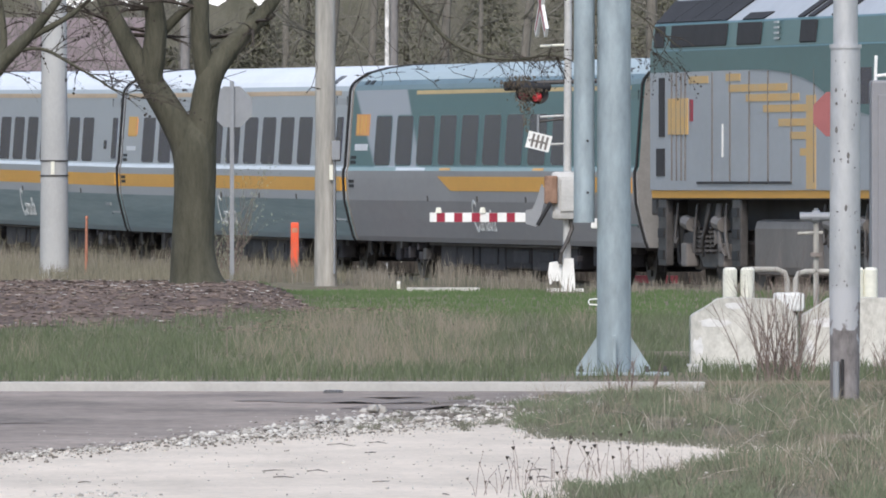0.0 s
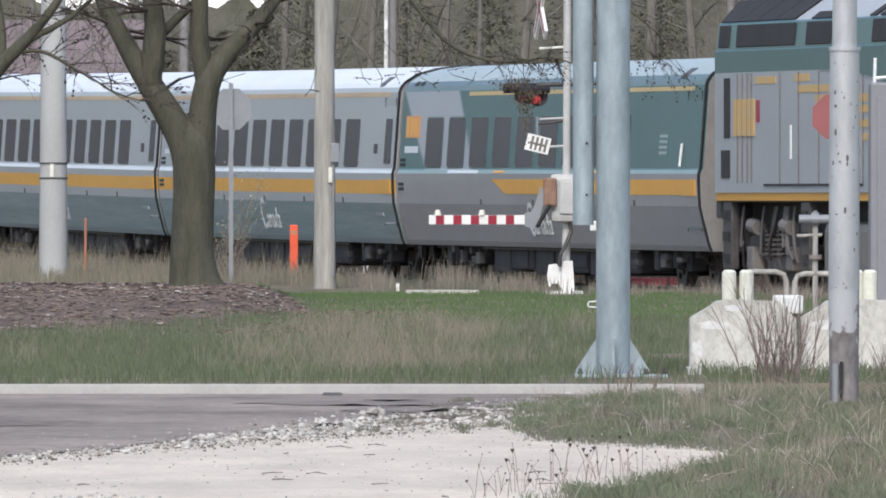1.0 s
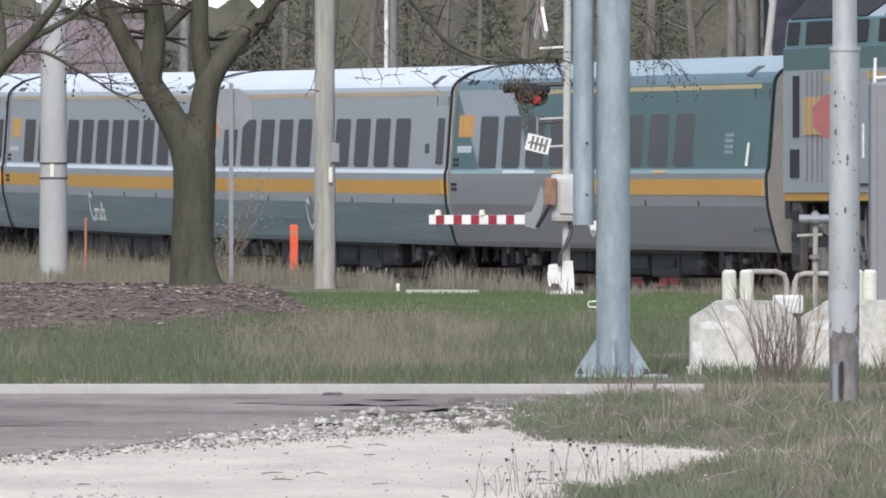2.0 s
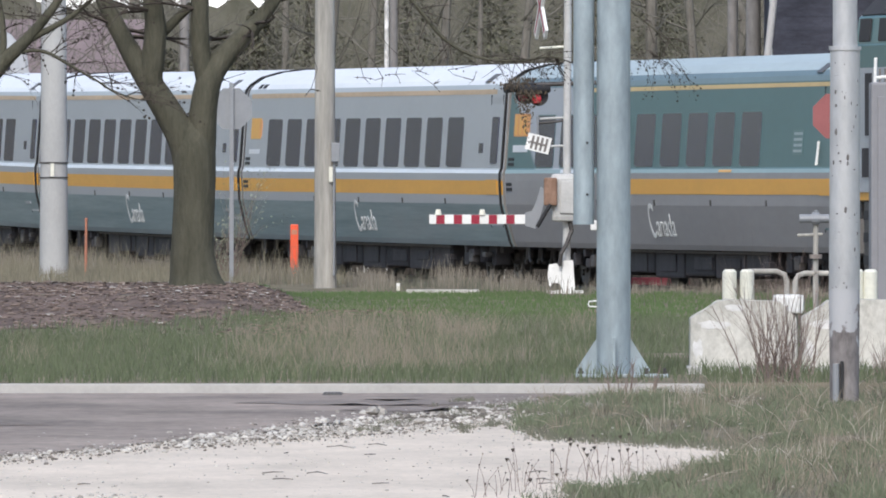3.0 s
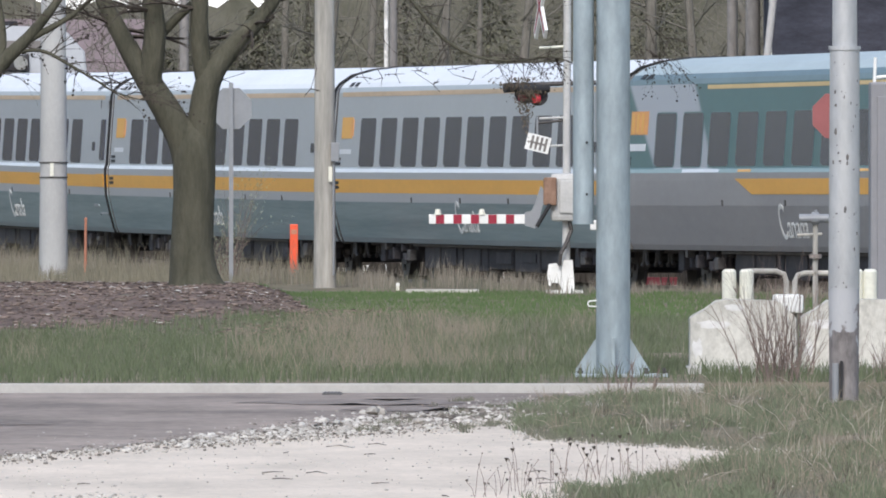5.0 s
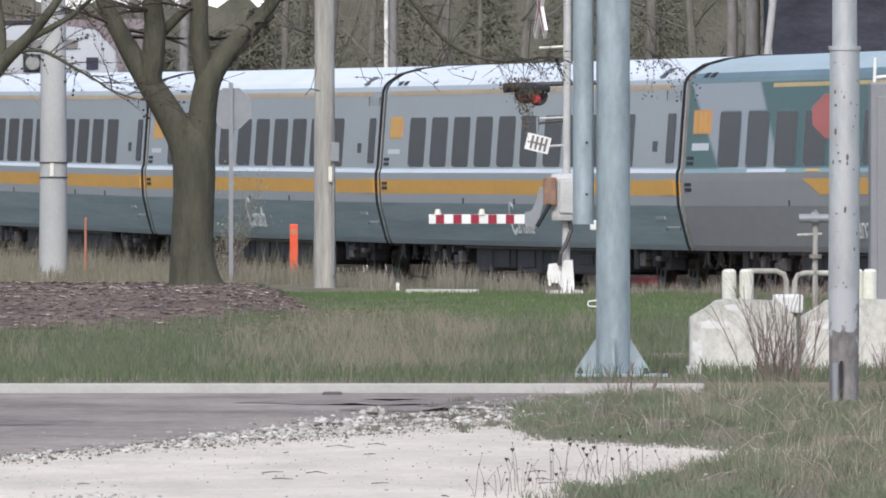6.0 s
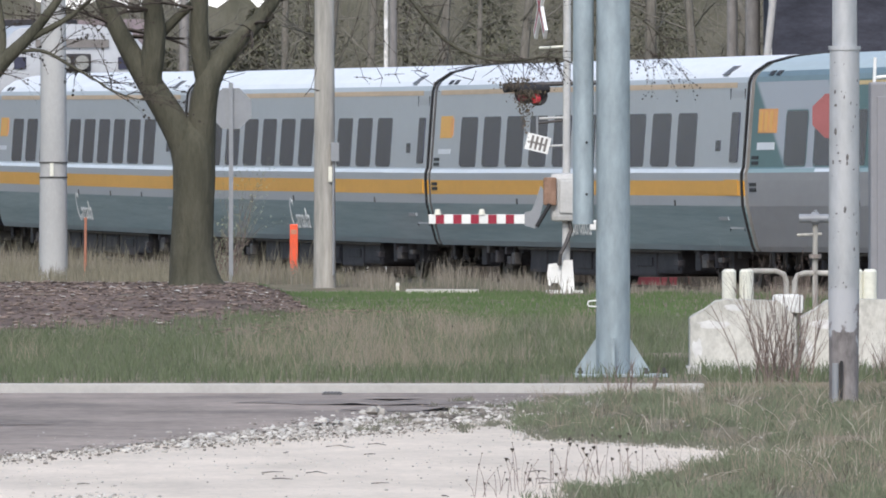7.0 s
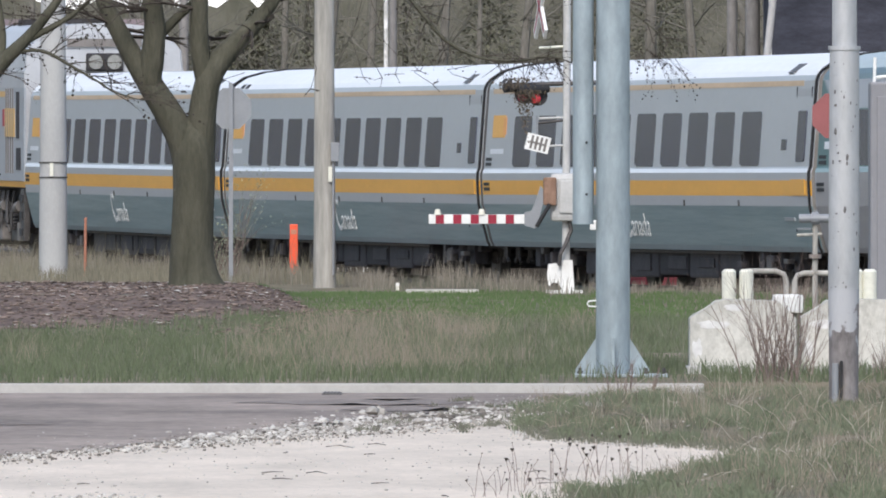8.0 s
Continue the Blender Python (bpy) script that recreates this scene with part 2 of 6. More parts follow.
def livery(name):
    """Paint of the leading coach: teal, with a slanted pale panel near its trailing end."""
    m = mat(name, (0.053, 0.122, 0.128), 0.45, 0.0, 0.12, 0.8, 9, 0.04, 0.5, (0.3, 1, 1))
    nt = m.node_tree
    N, L = nt.nodes.new, nt.links.new
    b = nt.nodes["Principled BSDF"]
    ramp = b.inputs["Base Color"].links[0].from_node
    tc, sp = N("ShaderNodeTexCoord"), N("ShaderNodeSeparateXYZ")
    L(tc.outputs["Object"], sp.inputs[0])

    def edge(k, c, width):
        """1 where x + k z > c."""
        a = N("ShaderNodeMath"); a.operation = "MULTIPLY_ADD"; a.inputs[1].default_value = k
        L(sp.outputs[2], a.inputs[0]); L(sp.outputs[0], a.inputs[2])
        r = N("ShaderNodeMapRange"); r.inputs["From Min"].default_value = c - width; r.inputs["From Max"].default_value = c + width
        L(a.outputs[0], r.inputs["Value"])
        return r.outputs[0]
    front = edge(1.333, -16.35, 0.12)
    back = edge(1.818, -19.75, 0.12)
    inv = N("ShaderNodeMath"); inv.operation = "SUBTRACT"; inv.inputs[0].default_value = 1.0
    L(front, inv.inputs[1])
    both = N("ShaderNodeMath"); both.operation = "MULTIPLY"
    L(inv.outputs[0], both.inputs[0]); L(back, both.inputs[1])
    mix = N("ShaderNodeMix"); mix.data_type = "RGBA"
    L(both.outputs[0], mix.inputs[0])
    L(ramp.outputs[0], mix.inputs[6])
    mix.inputs[7].default_value = (0.34, 0.36, 0.40, 1)
    L(mix.outputs[2], b.inputs["Base Color"])
    return m


M["lead_side"] = livery("lead_side")


def shell(name, profile, length, mats, ends, parent):
    """A vehicle body: the half profile mirrored and run along the length, with closed ends. mats: band name to material."""
    half = [(w, z) for w, z, _ in profile]
    ring = [(-w, z) for w, z in half] + [(w, z) for w, z in half[-2::-1]]
    bands = [b for _, _, b in profile[:-1]]
    names = list(dict.fromkeys(bands)) + ["end"]
    idx = {n: i for i, n in enumerate(names)}
    ringb = bands + bands[::-1]
    xs = [0.0, -0.03] + [-0.03 - (length - 0.06) * i / 24 for i in range(1, 24)] + [-(length - 0.03), -length]
    V, Fc, I = [], [], []
    n = len(ring)
    for i, x in enumerate(xs):
        k = 0.975 if i in (0, len(xs) - 1) else 1.0
        for y, z in ring:
            V.append((x, y * k, z))
    for i in range(len(xs) - 1):
        for j in range(n - 1):
            Fc.append((i * n + j, i * n + j + 1, (i + 1) * n + j + 1, (i + 1) * n + j))
            I.append(idx[ringb[j]])
        Fc.append((i * n + n - 1, i * n, (i + 1) * n, (i + 1) * n + n - 1)); I.append(idx["end"])
    Fc.append(tuple(range(n))[::-1]); I.append(idx["end"])
    Fc.append(tuple((len(xs) - 1) * n + j for j in range(n))); I.append(idx["end"])
    return link_mesh(name, V, Fc, [mats.get(b) or ends for b in names], I, parent)


def wall_y(z):
    """Half width of the coach at a height."""
    p = COACH_PROFILE
    for (w0, z0, _), (w1, z1, _) in zip(p, p[1:]):
        if z0 <= z <= z1:
            return w0 + (w1 - w0) * (z - z0) / max(1e-6, z1 - z0)
    return p[0][0]


def side_panel(x0, x1, z0, z1, out, side=-1, r=0.0):
    """A thin panel that follows the leaning side of a coach, standing out of it by out."""
    bm = bmesh.new()
    pts = []
    if r:
        for cx, cz, a0 in ((x1 - r, z1 - r, 0), (x0 + r, z1 - r, 90), (x0 + r, z0 + r, 180), (x1 - r, z0 + r, 270)):
            for k in range(4):
                a = radians(a0 + 30 * k)
                pts.append((cx + r * math.cos(a), cz + r * math.sin(a)))
    else:
        pts = [(x1, z1), (x0, z1), (x0, z0), (x1, z0)]
    a = [bm.verts.new((x, side * (wall_y(z) + out), z)) for x, z in pts]
    b = [bm.verts.new((x, side * (wall_y(z) - 0.03), z)) for x, z in pts]
    bm.faces.new(a), bm.faces.new(b[::-1])
    for i in range(len(pts)):
        j = (i + 1) % len(pts)
        bm.faces.new((a[i], b[i], b[j], a[j]))
    return bm


WHEELSETS = []


def bogie(parent, x, wheelbase, radius, mat_frame):
    bm = bmesh.new()
    for s in (-1, 1):
        box(bm, x - wheelbase / 2 - 0.5, x + wheelbase / 2 + 0.5, s * 1.05 - 0.09, s * 1.05 + 0.09, 0.50, 0.72, 0.02)
        for e in (-1, 1):
            box(bm, x + e * wheelbase / 2 - 0.2, x + e * wheelbase / 2 + 0.2, s * 1.08 - 0.12, s * 1.08 + 0.12, 0.30, 0.62, 0.02)
            rod(bm, (x + e * 0.35, s * 1.15, 0.35), (x + e * 0.35, s * 1.15, 0.72), 0.11)
    box(bm, x - 0.3, x + 0.3, -1.0, 1.0, 0.40, 0.68)
    b = part("bogie", bm, mat_frame, parent)
    for e in (-1, 1):
        bm = bmesh.new()
        for s in (-1, 1):
            rod(bm, (0, s * 0.68, 0), (0, s * 0.80, 0), radius, radius, 24)
            rod(bm, (0, s * 0.64, 0), (0, s * 0.68, 0), radius + 0.03, radius + 0.03, 24)
            rod(bm, (0, s * 0.80, 0), (0, s * 0.88, 0), 0.16, 0.13, 12)
        rod(bm, (0, -0.9, 0), (0, 0.9, 0), 0.09)
        for k in range(5):
            a = 2 * math.pi * k / 5
            rod(bm, (0.27 * math.cos(a), -0.83, 0.27 * math.sin(a)), (0.27 * math.cos(a), -0.78, 0.27 * math.sin(a)), 0.05, 0.05, 6)
        w = part("wheelset", bm, M["steel_grime"], b)
        w.matrix_basis = pose(x + e * wheelbase / 2, 0, radius)
        WHEELSETS.append((w, x + e * wheelbase / 2, radius))
    return b


def lettering(name, text, size, material, parent, m, label):
    cu = bpy.data.curves.new(name, "FONT")
    cu.body = text
    cu.size = size
    cu.shear = 0.2
    cu.extrude = 0.003
    tmp = bpy.data.objects.new(name, cu)
    me = bpy.data.meshes.new_from_object(tmp)
    bpy.data.objects.remove(tmp)
    me.materials.clear()
    me.materials.append(material)
    ob = new(name, me)
    ob.parent = parent
    ob.matrix_basis = m
    ob["label"] = label
    return ob


def coach(lead, pale_end=False):
    if lead:
        e = thing("passenger_coach", "leading teal and grey passenger coach with a yellow stripe, rolling", "railway coach", "coaches of the train")
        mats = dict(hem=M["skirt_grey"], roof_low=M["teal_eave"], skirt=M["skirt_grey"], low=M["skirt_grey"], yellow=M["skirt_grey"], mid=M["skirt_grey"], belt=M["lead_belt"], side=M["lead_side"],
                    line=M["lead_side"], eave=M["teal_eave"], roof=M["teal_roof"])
    else:
        e = thing("passenger_coach", "grey passenger coach with yellow stripe and dark teal skirt, rolling", "railway coach", "coaches of the train")
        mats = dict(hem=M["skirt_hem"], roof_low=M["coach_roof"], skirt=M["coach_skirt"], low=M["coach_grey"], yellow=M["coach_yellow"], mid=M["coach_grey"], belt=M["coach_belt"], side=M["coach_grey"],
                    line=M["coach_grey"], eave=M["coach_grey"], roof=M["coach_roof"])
    n = COACH_LENGTH
    shell("body", COACH_PROFILE, n, mats, M["end_beige"] if pale_end else M["end_dark"], e)
    for k in range(1 if lead else 0, 10):
        x1 = -(3.74 + 2.0 * k)
        w = part("window", side_panel(x1 - 1.48, x1, 1.885, 2.70, 0.006, -1, 0.09), M["glass_dark"], e, "dark tinted coach window")
        part("gasket", side_panel(x1 - 1.52, x1 + 0.04, 1.865, 2.72, 0.003, -1, 0.11), M["coach_grey"] if not lead else M["coach_teal"], w)
    # yellow lines, grilles, door, small hatches
    part("upper_stripe", side_panel(-(19.6 if lead else n - 0.4), -0.9, *((3.055, 3.118) if lead else (3.065, 3.145)), 0.004), M["pale_yellow"] if lead else M["faded_yellow"], e, "thin faded yellow stripe")
    if lead:
        bm = bmesh.new()
        pts = [(-17.1, 1.70), (-0.25, 1.70), (-0.25, 1.465), (-15.9, 1.465)]
        a = [bm.verts.new((x, -(wall_y(z) + 0.005), z)) for x, z in pts]
        b = [bm.verts.new((x, -(wall_y(z) - 0.03), z)) for x, z in pts]
        bm.faces.new(a), bm.faces.new(b[::-1])
        for i in range(4):
            bm.faces.new((a[i], b[i], b[(i + 1) % 4], a[(i + 1) % 4]))
        part("yellow_stripe", bm, M["coach_yellow"], e, "yellow stripe with a slanted end")
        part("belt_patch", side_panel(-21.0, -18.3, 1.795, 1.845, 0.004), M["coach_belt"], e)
        for x in (-16.9, -8.6):
            part("belt_plate", side_panel(x, x + 0.9, 1.80, 1.84, 0.008), M["coach_yellow"], e)
        np_ = part("notice_plate", side_panel(-3.4, -2.65, 2.05, 2.42, 0.005), M["coach_teal"], e, "small notice with pale bars of writing")
        for k in range(4):
            part("writing_bar", side_panel(-3.32, -2.73, 2.09 + 0.085 * k, 2.13 + 0.085 * k, 0.009), M["notice_grey"], np_)
        lg = part("logo", side_panel(-25.15, -23.85, 2.38, 2.74, 0.005), M["orange_logo"], e, "orange and yellow emblem")
        for k in range(3):
            part("emblem_stroke", side_panel(-25.07 + 0.36 * k, -24.89 + 0.36 * k, 2.41, 2.71, 0.008), M["coach_yellow"], lg)
        part("number_plate", side_panel(-25.15, -23.95, 2.13, 2.24, 0.005), M["coach_belt"], e)
    else:
        lg = part("logo", side_panel(-25.05, -24.0, 2.36, 2.72, 0.005), M["coach_yellow"], e, "yellow emblem with an orange edge")
        part("emblem_edge", side_panel(-24.15, -23.9, 2.40, 2.68, 0.008), M["orange_logo"], lg)
        part("number_plate", side_panel(-25.15, -24.05, 2.10, 2.18, 0.004), M["coach_belt"], e)
    d = part("door", side_panel(-1.30, -0.30, 0.95, 3.02, 0.008), M["coach_teal"] if lead else M["coach_grey"], e)
    if not lead:
        part("door_window", side_panel(-1.10, -0.5, 1.95, 2.70, 0.014, -1, 0.05), M["glass_dark"], d)
    for x in (-1.34, -0.26):
        part("door_seal", side_panel(x - 0.02, x + 0.02, 0.92, 3.05, 0.012), M["black_rubber"], d)
    part("door_stripe", side_panel(-1.30, -0.30, 1.455, 1.69, 0.012), M["coach_yellow"], d)
    if lead:
        part("grab_rail", rod(bmesh.new(), (-1.35, -1.62, 1.9), (-1.35, -1.58, 2.25), 0.022), M["white_paint"], e)
    else:
        part("intercom", side_panel(-2.22, -1.85, 2.12, 2.28, 0.008), M["glass_dark"], e)
        part("skirt_step", side_panel(-1.95, -1.25, 1.08, 1.13, 0.02), M["coach_grey"], e)
    for z in (2.02, 1.94, 1.62, 1.54):
        part("vent", side_panel(-25.45, -25.0, z - 0.03, z + 0.02, 0.01), M["black_rubber"], e)
    part("roof_scoop", side_panel(-2.25, -1.8, 3.26, 3.40, 0.03), M["end_dark"], e, "dark roof scoop")
    for x in (-24.8, -24.3):
        part("roof_vent", side_panel(x, x + 0.28, 3.24, 3.31, 0.02), M["black_rubber"], e)
    for x in (-5.2, -9.3, -13.6, -18.1):
        part("skirt_catch", side_panel(x, x + 0.09, 1.29, 1.38, 0.012), M["steel_grime"], e)
    # dark outline of the leading end
    ring = [(0.012, -w - 0.012, z, 0.022) for w, z, b in COACH_PROFILE] + [(0.012, w + 0.012, z, 0.022) for w, z, b in COACH_PROFILE[::-1]]
    V, Fc = tubes([ring], 5)
    link_mesh("end_seal", V, Fc, [M["black_rubber"]], None, e)
    # gangway, couplers and hoses
    for x0, x1 in ((0.0, 0.42), (-n - 0.42, -n)):
        g = part("gangway", boxed(x0, x1, -0.62, 0.62, 0.95, 3.05, bevel=0.05), M["black_rubber"], e)
    for x0 in (0.0, -n):
        s = 1 if x0 == 0 else -1
        bm = bmesh.new()
        box(bm, min(x0, x0 + s * 0.46), max(x0, x0 + s * 0.46), -0.14, 0.14, 0.72, 0.98, 0.03)
        part("coupler", bm, M["steel_grime"], e)
        for y in (-1.15, -0.95, -0.75):
            V, Fc = tubes([[(x0 + s * 0.02, y, 1.3, 0.03), (x0 + s * 0.2, y, 0.85, 0.03), (x0 + s * 0.3, y, 0.42, 0.03), (x0 + s * 0.42, y, 0.36, 0.03)]], 6)
            link_mesh("hose", V, Fc, [M["steel_grime"]], None, e)
    bm = bmesh.new()
    for x, w, z in ((-7.5, 1.8, 0.24), (-9.6, 2.2, 0.19), (-11.9, 2.2, 0.22), (-14.2, 2.2, 0.18), (-16.4, 2.0, 0.25), (-18.2, 1.4, 0.2)):
        box(bm, x - w / 2, x + w / 2, -1.2, 1.15, z, 0.72, 0.04)
    box(bm, -n + 0.5, -0.5, -1.0, 1.0, 0.56, 0.80)
    box(bm, -n + 6.6, -6.4, -0.4, 0.9, 0.28, 0.70)
    part("underfloor_gear", bm, M["underside"], e)
    rg = random.Random(17)
    for xb in (-4.0, -n + 4.0):
        for k in range(5):
            x, z, w = xb + rg.uniform(-2.3, 2.3), rg.uniform(0.28, 0.5), rg.uniform(0.06, 0.2)
            part("brake_gear", boxed(x - w, x + w, -1.36, -1.24, z, z + rg.uniform(0.06, 0.2), bevel=0.015), M["steel_grime"] if k % 2 else M["underside"], e)
    for k in range(5):
        x, w = -6.8 - 2.4 * k + rg.uniform(-0.5, 0.5), rg.uniform(0.2, 0.7)
        part("equipment_cover", boxed(x - w, x + w, -1.225, -1.2, rg.uniform(0.26, 0.36), rg.uniform(0.46, 0.6), bevel=0.01), M["underside"], e)
    part("air_pipe", rodded((-n + 6.2, -1.28, 0.585), (-6.2, -1.28, 0.585), 0.022, 0.022, 6), M["steel_grime"], e)
    bogie(e, -4.0, 2.55, 0.46, M["underside"])
    bogie(e, -n + 4.0, 2.55, 0.46, M["underside"])
    lean = Euler((radians(90 + 13.2), 0, 0)).to_matrix().to_4x4() @ Matrix.Diagonal((1.22, 1, 1, 1))
    w = lettering("lettering", "anada", 0.52, M["white_paint"], e, Matrix.Translation((-13.78, -(wall_y(0.82) + 0.012), 0.82)) @ lean, "white Canada wordmark")
    c = lettering("initial", "C", 0.78, M["white_paint"], w, Matrix.Identity(4), "tall initial letter")
    c.matrix_basis = Matrix.Translation((-0.42, -0.02, 0.0)) @ Matrix.Diagonal((0.75, 1, 1, 1))
    return e


LOCO_LENGTH = 17.1
LOCO_PROFILE = [(1.50, 1.36, "sill"), (1.52, 1.385, "yellow"), (1.53, 1.50, "side"), (1.55, 1.505, "side"), (1.55, 3.30, "teal"), (1.55, 3.62, "upper"),
                (1.53, 3.64, "upper"), (1.49, 4.02, "upper"), (1.46, 4.05, "roof"), (1.15, 4.40, "roof"), (1.05, 4.45, "roof"), (0.5, 4.52, "roof"), (0.0, 4.54, None)]


def loco(rear=False):
    e = thing("locomotive", "grey and teal diesel locomotive with yellow sill, rolling", "locomotive", "locomotives of the train")
    # tail end at x = 0, the cab at negative x
    n = LOCO_LENGTH
    mats = dict(sill=M["loco_dark"], yellow=M["coach_yellow"], side=M["loco_grey"], teal=M["coach_teal"], upper=M["coach_teal"], roof=M["loco_white"])
    if rear:
        mats.update(teal=M["loco_white"], upper=M["loco_white"])
    shell("body", LOCO_PROFILE, n, mats, M["loco_white"], e)
    for s in (-1, 1):
        y = s * 1.555

        def plate(name, x0, x1, z0, z1, m, label="", out=0.012, parent=None):
            x0, x1 = x0 + 0.6, x1 + 0.6
            return part(name, boxed(x0, x1, min(y - s * 0.02, y + s * out), max(y - s * 0.02, y + s * out), z0, z1), m, parent or e, label)
        plate("louvre", -1.75, -1.35, 2.32, 3.22, M["loco_dark"], "dark tall louvre")
        plate("hatch", -1.75, -1.15, 1.72, 2.14, M["loco_dark"], "dark lower hatch")
        plate("yellow_panel", -3.5, -2.05, 2.35, 2.9, M["loco_yellow"], "faded yellow panel")
        plate("emblem", -3.85, -3.66, 2.55, 2.88, M["red_paint"])
        plate("yellow_column", -12.7, -12.05, 1.52, 2.9, M["loco_yellow"], out=0.004)
        plate("marking", -6.1, -6.02, 2.0, 2.5, M["white_paint"], "narrow white marking")
        for x in (-2.3, -2.65, -3.0, -3.3):
            plate("door_seam", x - 0.022, x, 1.65, 3.28, M["tank_grey"], out=0.016)
        for x in (-5.3, -6.6, -8.0, -9.35, -11.0, -12.6, -14.4):
            plate("panel_seam", x - 0.02, x, 1.62, 3.28, M["tank_grey"], out=0.014)
        for x0, x1 in ((-8.0, -4.2), (-9.3, -8.05), (-11.0, -9.4)):
            plate("panel_edge", x0, x1, 1.60, 1.635, M["loco_dark"], out=0.014)
        for x0, x1, z in ((-5.0, -3.55, 3.23), (-7.35, -6.3, 3.25), (-10.7, -6.5, 3.085), (-11.55, -7.75, 2.935), (-12.04, -9.0, 2.77), (-12.04, -10.1, 2.56), (-12.04, -10.9, 2.365), (-12.04, -11.6, 2.12)):
            plate("stripe", x0, x1, z - 0.11, z, M["loco_yellow"], out=0.003)
        # teal sweep towards the cab
        pts = [(-7.4, 3.31)] + [(-7.4 - 5.6 * math.sin(a), 3.31 - 0.55 * (1 - math.cos(a))) for a in (0.25, 0.5, 0.75, 1.0, 1.25, 1.5)] + [(-n + 0.1, 2.5), (-n + 0.1, 3.31)]
        part("teal_sweep", prism(pts, y - s * 0.02, y + s * 0.01) if s > 0 else prism(pts, y - 0.01, y + 0.02), M["coach_teal"], e)
        # sloping radiator grilles above
        for x0, x1, c in () if rear else ((-5.6, -1.5, 0), (-8.1, -6.4, 0), (-8.0, -6.5, 2), (-12.0, -10.9, 0), (-0.95, -0.25, 0), (-1.3, -0.12, 1), (-2.65, -1.33, 1), (-4.0, -2.68, 1), (-5.35, -4.03, 1), (-10.9, -10.45, 1), (-11.6, -11.15, 1), (-13.6, -12.8, 1)):
            bm = bmesh.new()
            c = [(x0, 1.525, 3.68), (x1, 1.525, 3.68), (x1, 1.495, 4.0), (x0, 1.495, 4.0)] if c == 0 else [(x0, 1.452, 4.055), (x1, 1.452, 4.055), (x1 - 0.2, 1.36, 4.155), (x0 - 0.4, 1.36, 4.155)] if c == 2 else [(x0, 1.452, 4.06), (x1, 1.452, 4.06), (x1 - 0.9 * (x1 < -1), 1.155, 4.395), (x0 - 0.9, 1.155, 4.395)]
            m = M["loco_dark"]
            a = [bm.verts.new((x, s * (w + 0.02), z + 0.01)) for x, w, z in c]
            b = [bm.verts.new((x, s * (w - 0.05), z - 0.05)) for x, w, z in c]
            bm.faces.new(a), bm.faces.new(b[::-1])
            for i in range(4):
                bm.faces.new((a[i], b[i], b[(i + 1) % 4], a[(i + 1) % 4]))
            part("radiator_grille", bm, m, e, "dark sloping grille")
        for z in (3.74, 3.82, 3.90, 3.98):
            plate("louvre_slat", -10.05, -9.75, z, z + 0.03, M["loco_white"], out=0.0)
        plate("cab_window", -16.6, -15.7, 2.75, 3.28, M["glass_dark"])
    # tail end: lamps, boards, hatches
    bm = bmesh.new()
    box(bm, 0.0, 0.10, -0.36, 0.36, 3.62, 3.96, 0.03)
    h = part("headlight_box", bm, M["loco_dark"], e)
    for y in (-0.18, 0.18):
        part("headlight", rodded((0.09, y, 3.79), (0.13, y, 3.79), 0.14, 0.14, 18), M["headlamp"], h, "round headlight")
    part("number_board", boxed(0.0, 0.05, -0.72, 0.72, 4.08, 4.24, bevel=0.01), M["tank_grey"], e)
    for y in (-1.02, 1.02):
        part("end_window", boxed(0.0, 0.03, y - 0.12, y + 0.12, 3.66, 3.9, bevel=0.01), M["glass_dark"], e)
    part("end_door", boxed(0.0, 0.04, -0.45, 0.45, 1.45, 3.4, bevel=0.01), M["end_beige"], e)
    part("anticlimber", boxed(0.0, 0.35, -1.45, 1.45, 1.12, 1.4, bevel=0.03), M["steel_grime"], e)
    part("coupler", boxed(0.0, 0.46, -0.16, 0.16, 0.72, 1.0, bevel=0.03), M["steel_grime"], e)
    for y in (-1.2, -0.95, -0.7, 0.7, 0.95, 1.2):
        V, Fc = tubes([[(0.05, y, 1.15, 0.03), (0.22, y, 0.75, 0.03), (0.3, y, 0.45, 0.03), (0.42, y, 0.4, 0.03)]], 6)
        link_mesh("hose", V, Fc, [M["steel_grime"]], None, e)
    for y in (-1.35, 1.35):
        part("handrail", rodded((0.06, y, 1.5), (0.06, y, 2.5), 0.025), M["white_paint"], e)
    # running gear
    bm = bmesh.new()
    box(bm, -11.3, -6.95, -1.40, 1.40, 0.22, 1.07, 0.14)
    part("fuel_tank", bm, M["tank_grey"], e, "brown-grey fuel tank")
    for x in (-3.3, -13.6):
        bg_ = bogie(e, x, 2.75, 0.51, M["undergear"])
        for s in (-1, 1):
            y = s * 1.22
            part("side_frame", prism([(x - 2.1, 0.62), (x - 1.9, 0.85), (x - 0.6, 0.9), (x - 0.4, 0.6), (x + 0.4, 0.6), (x + 0.6, 0.9), (x + 1.9, 0.85), (x + 2.1, 0.62), (x + 1.6, 0.5), (x + 0.8, 0.52), (x + 0.5, 0.34), (x - 0.5, 0.34), (x - 0.8, 0.52), (x - 1.6, 0.5)], y - 0.07, y + 0.07), M["steel_grime"], bg_)
            for k in (-1.38, 1.38):
                part("axle_box", boxed(x + k - 0.2, x + k + 0.2, min(y, y + s * 0.2), max(y, y + s * 0.2), 0.34, 0.70, bevel=0.03), M["tank_grey"], bg_)
            for k in (-1.15, 1.15):
                part("brake_cylinder", rodded((x + k - 0.25, y + s * 0.15, 0.98), (x + k + 0.25, y + s * 0.15, 1.02), 0.11, 0.11, 12), M["tank_grey"], bg_)
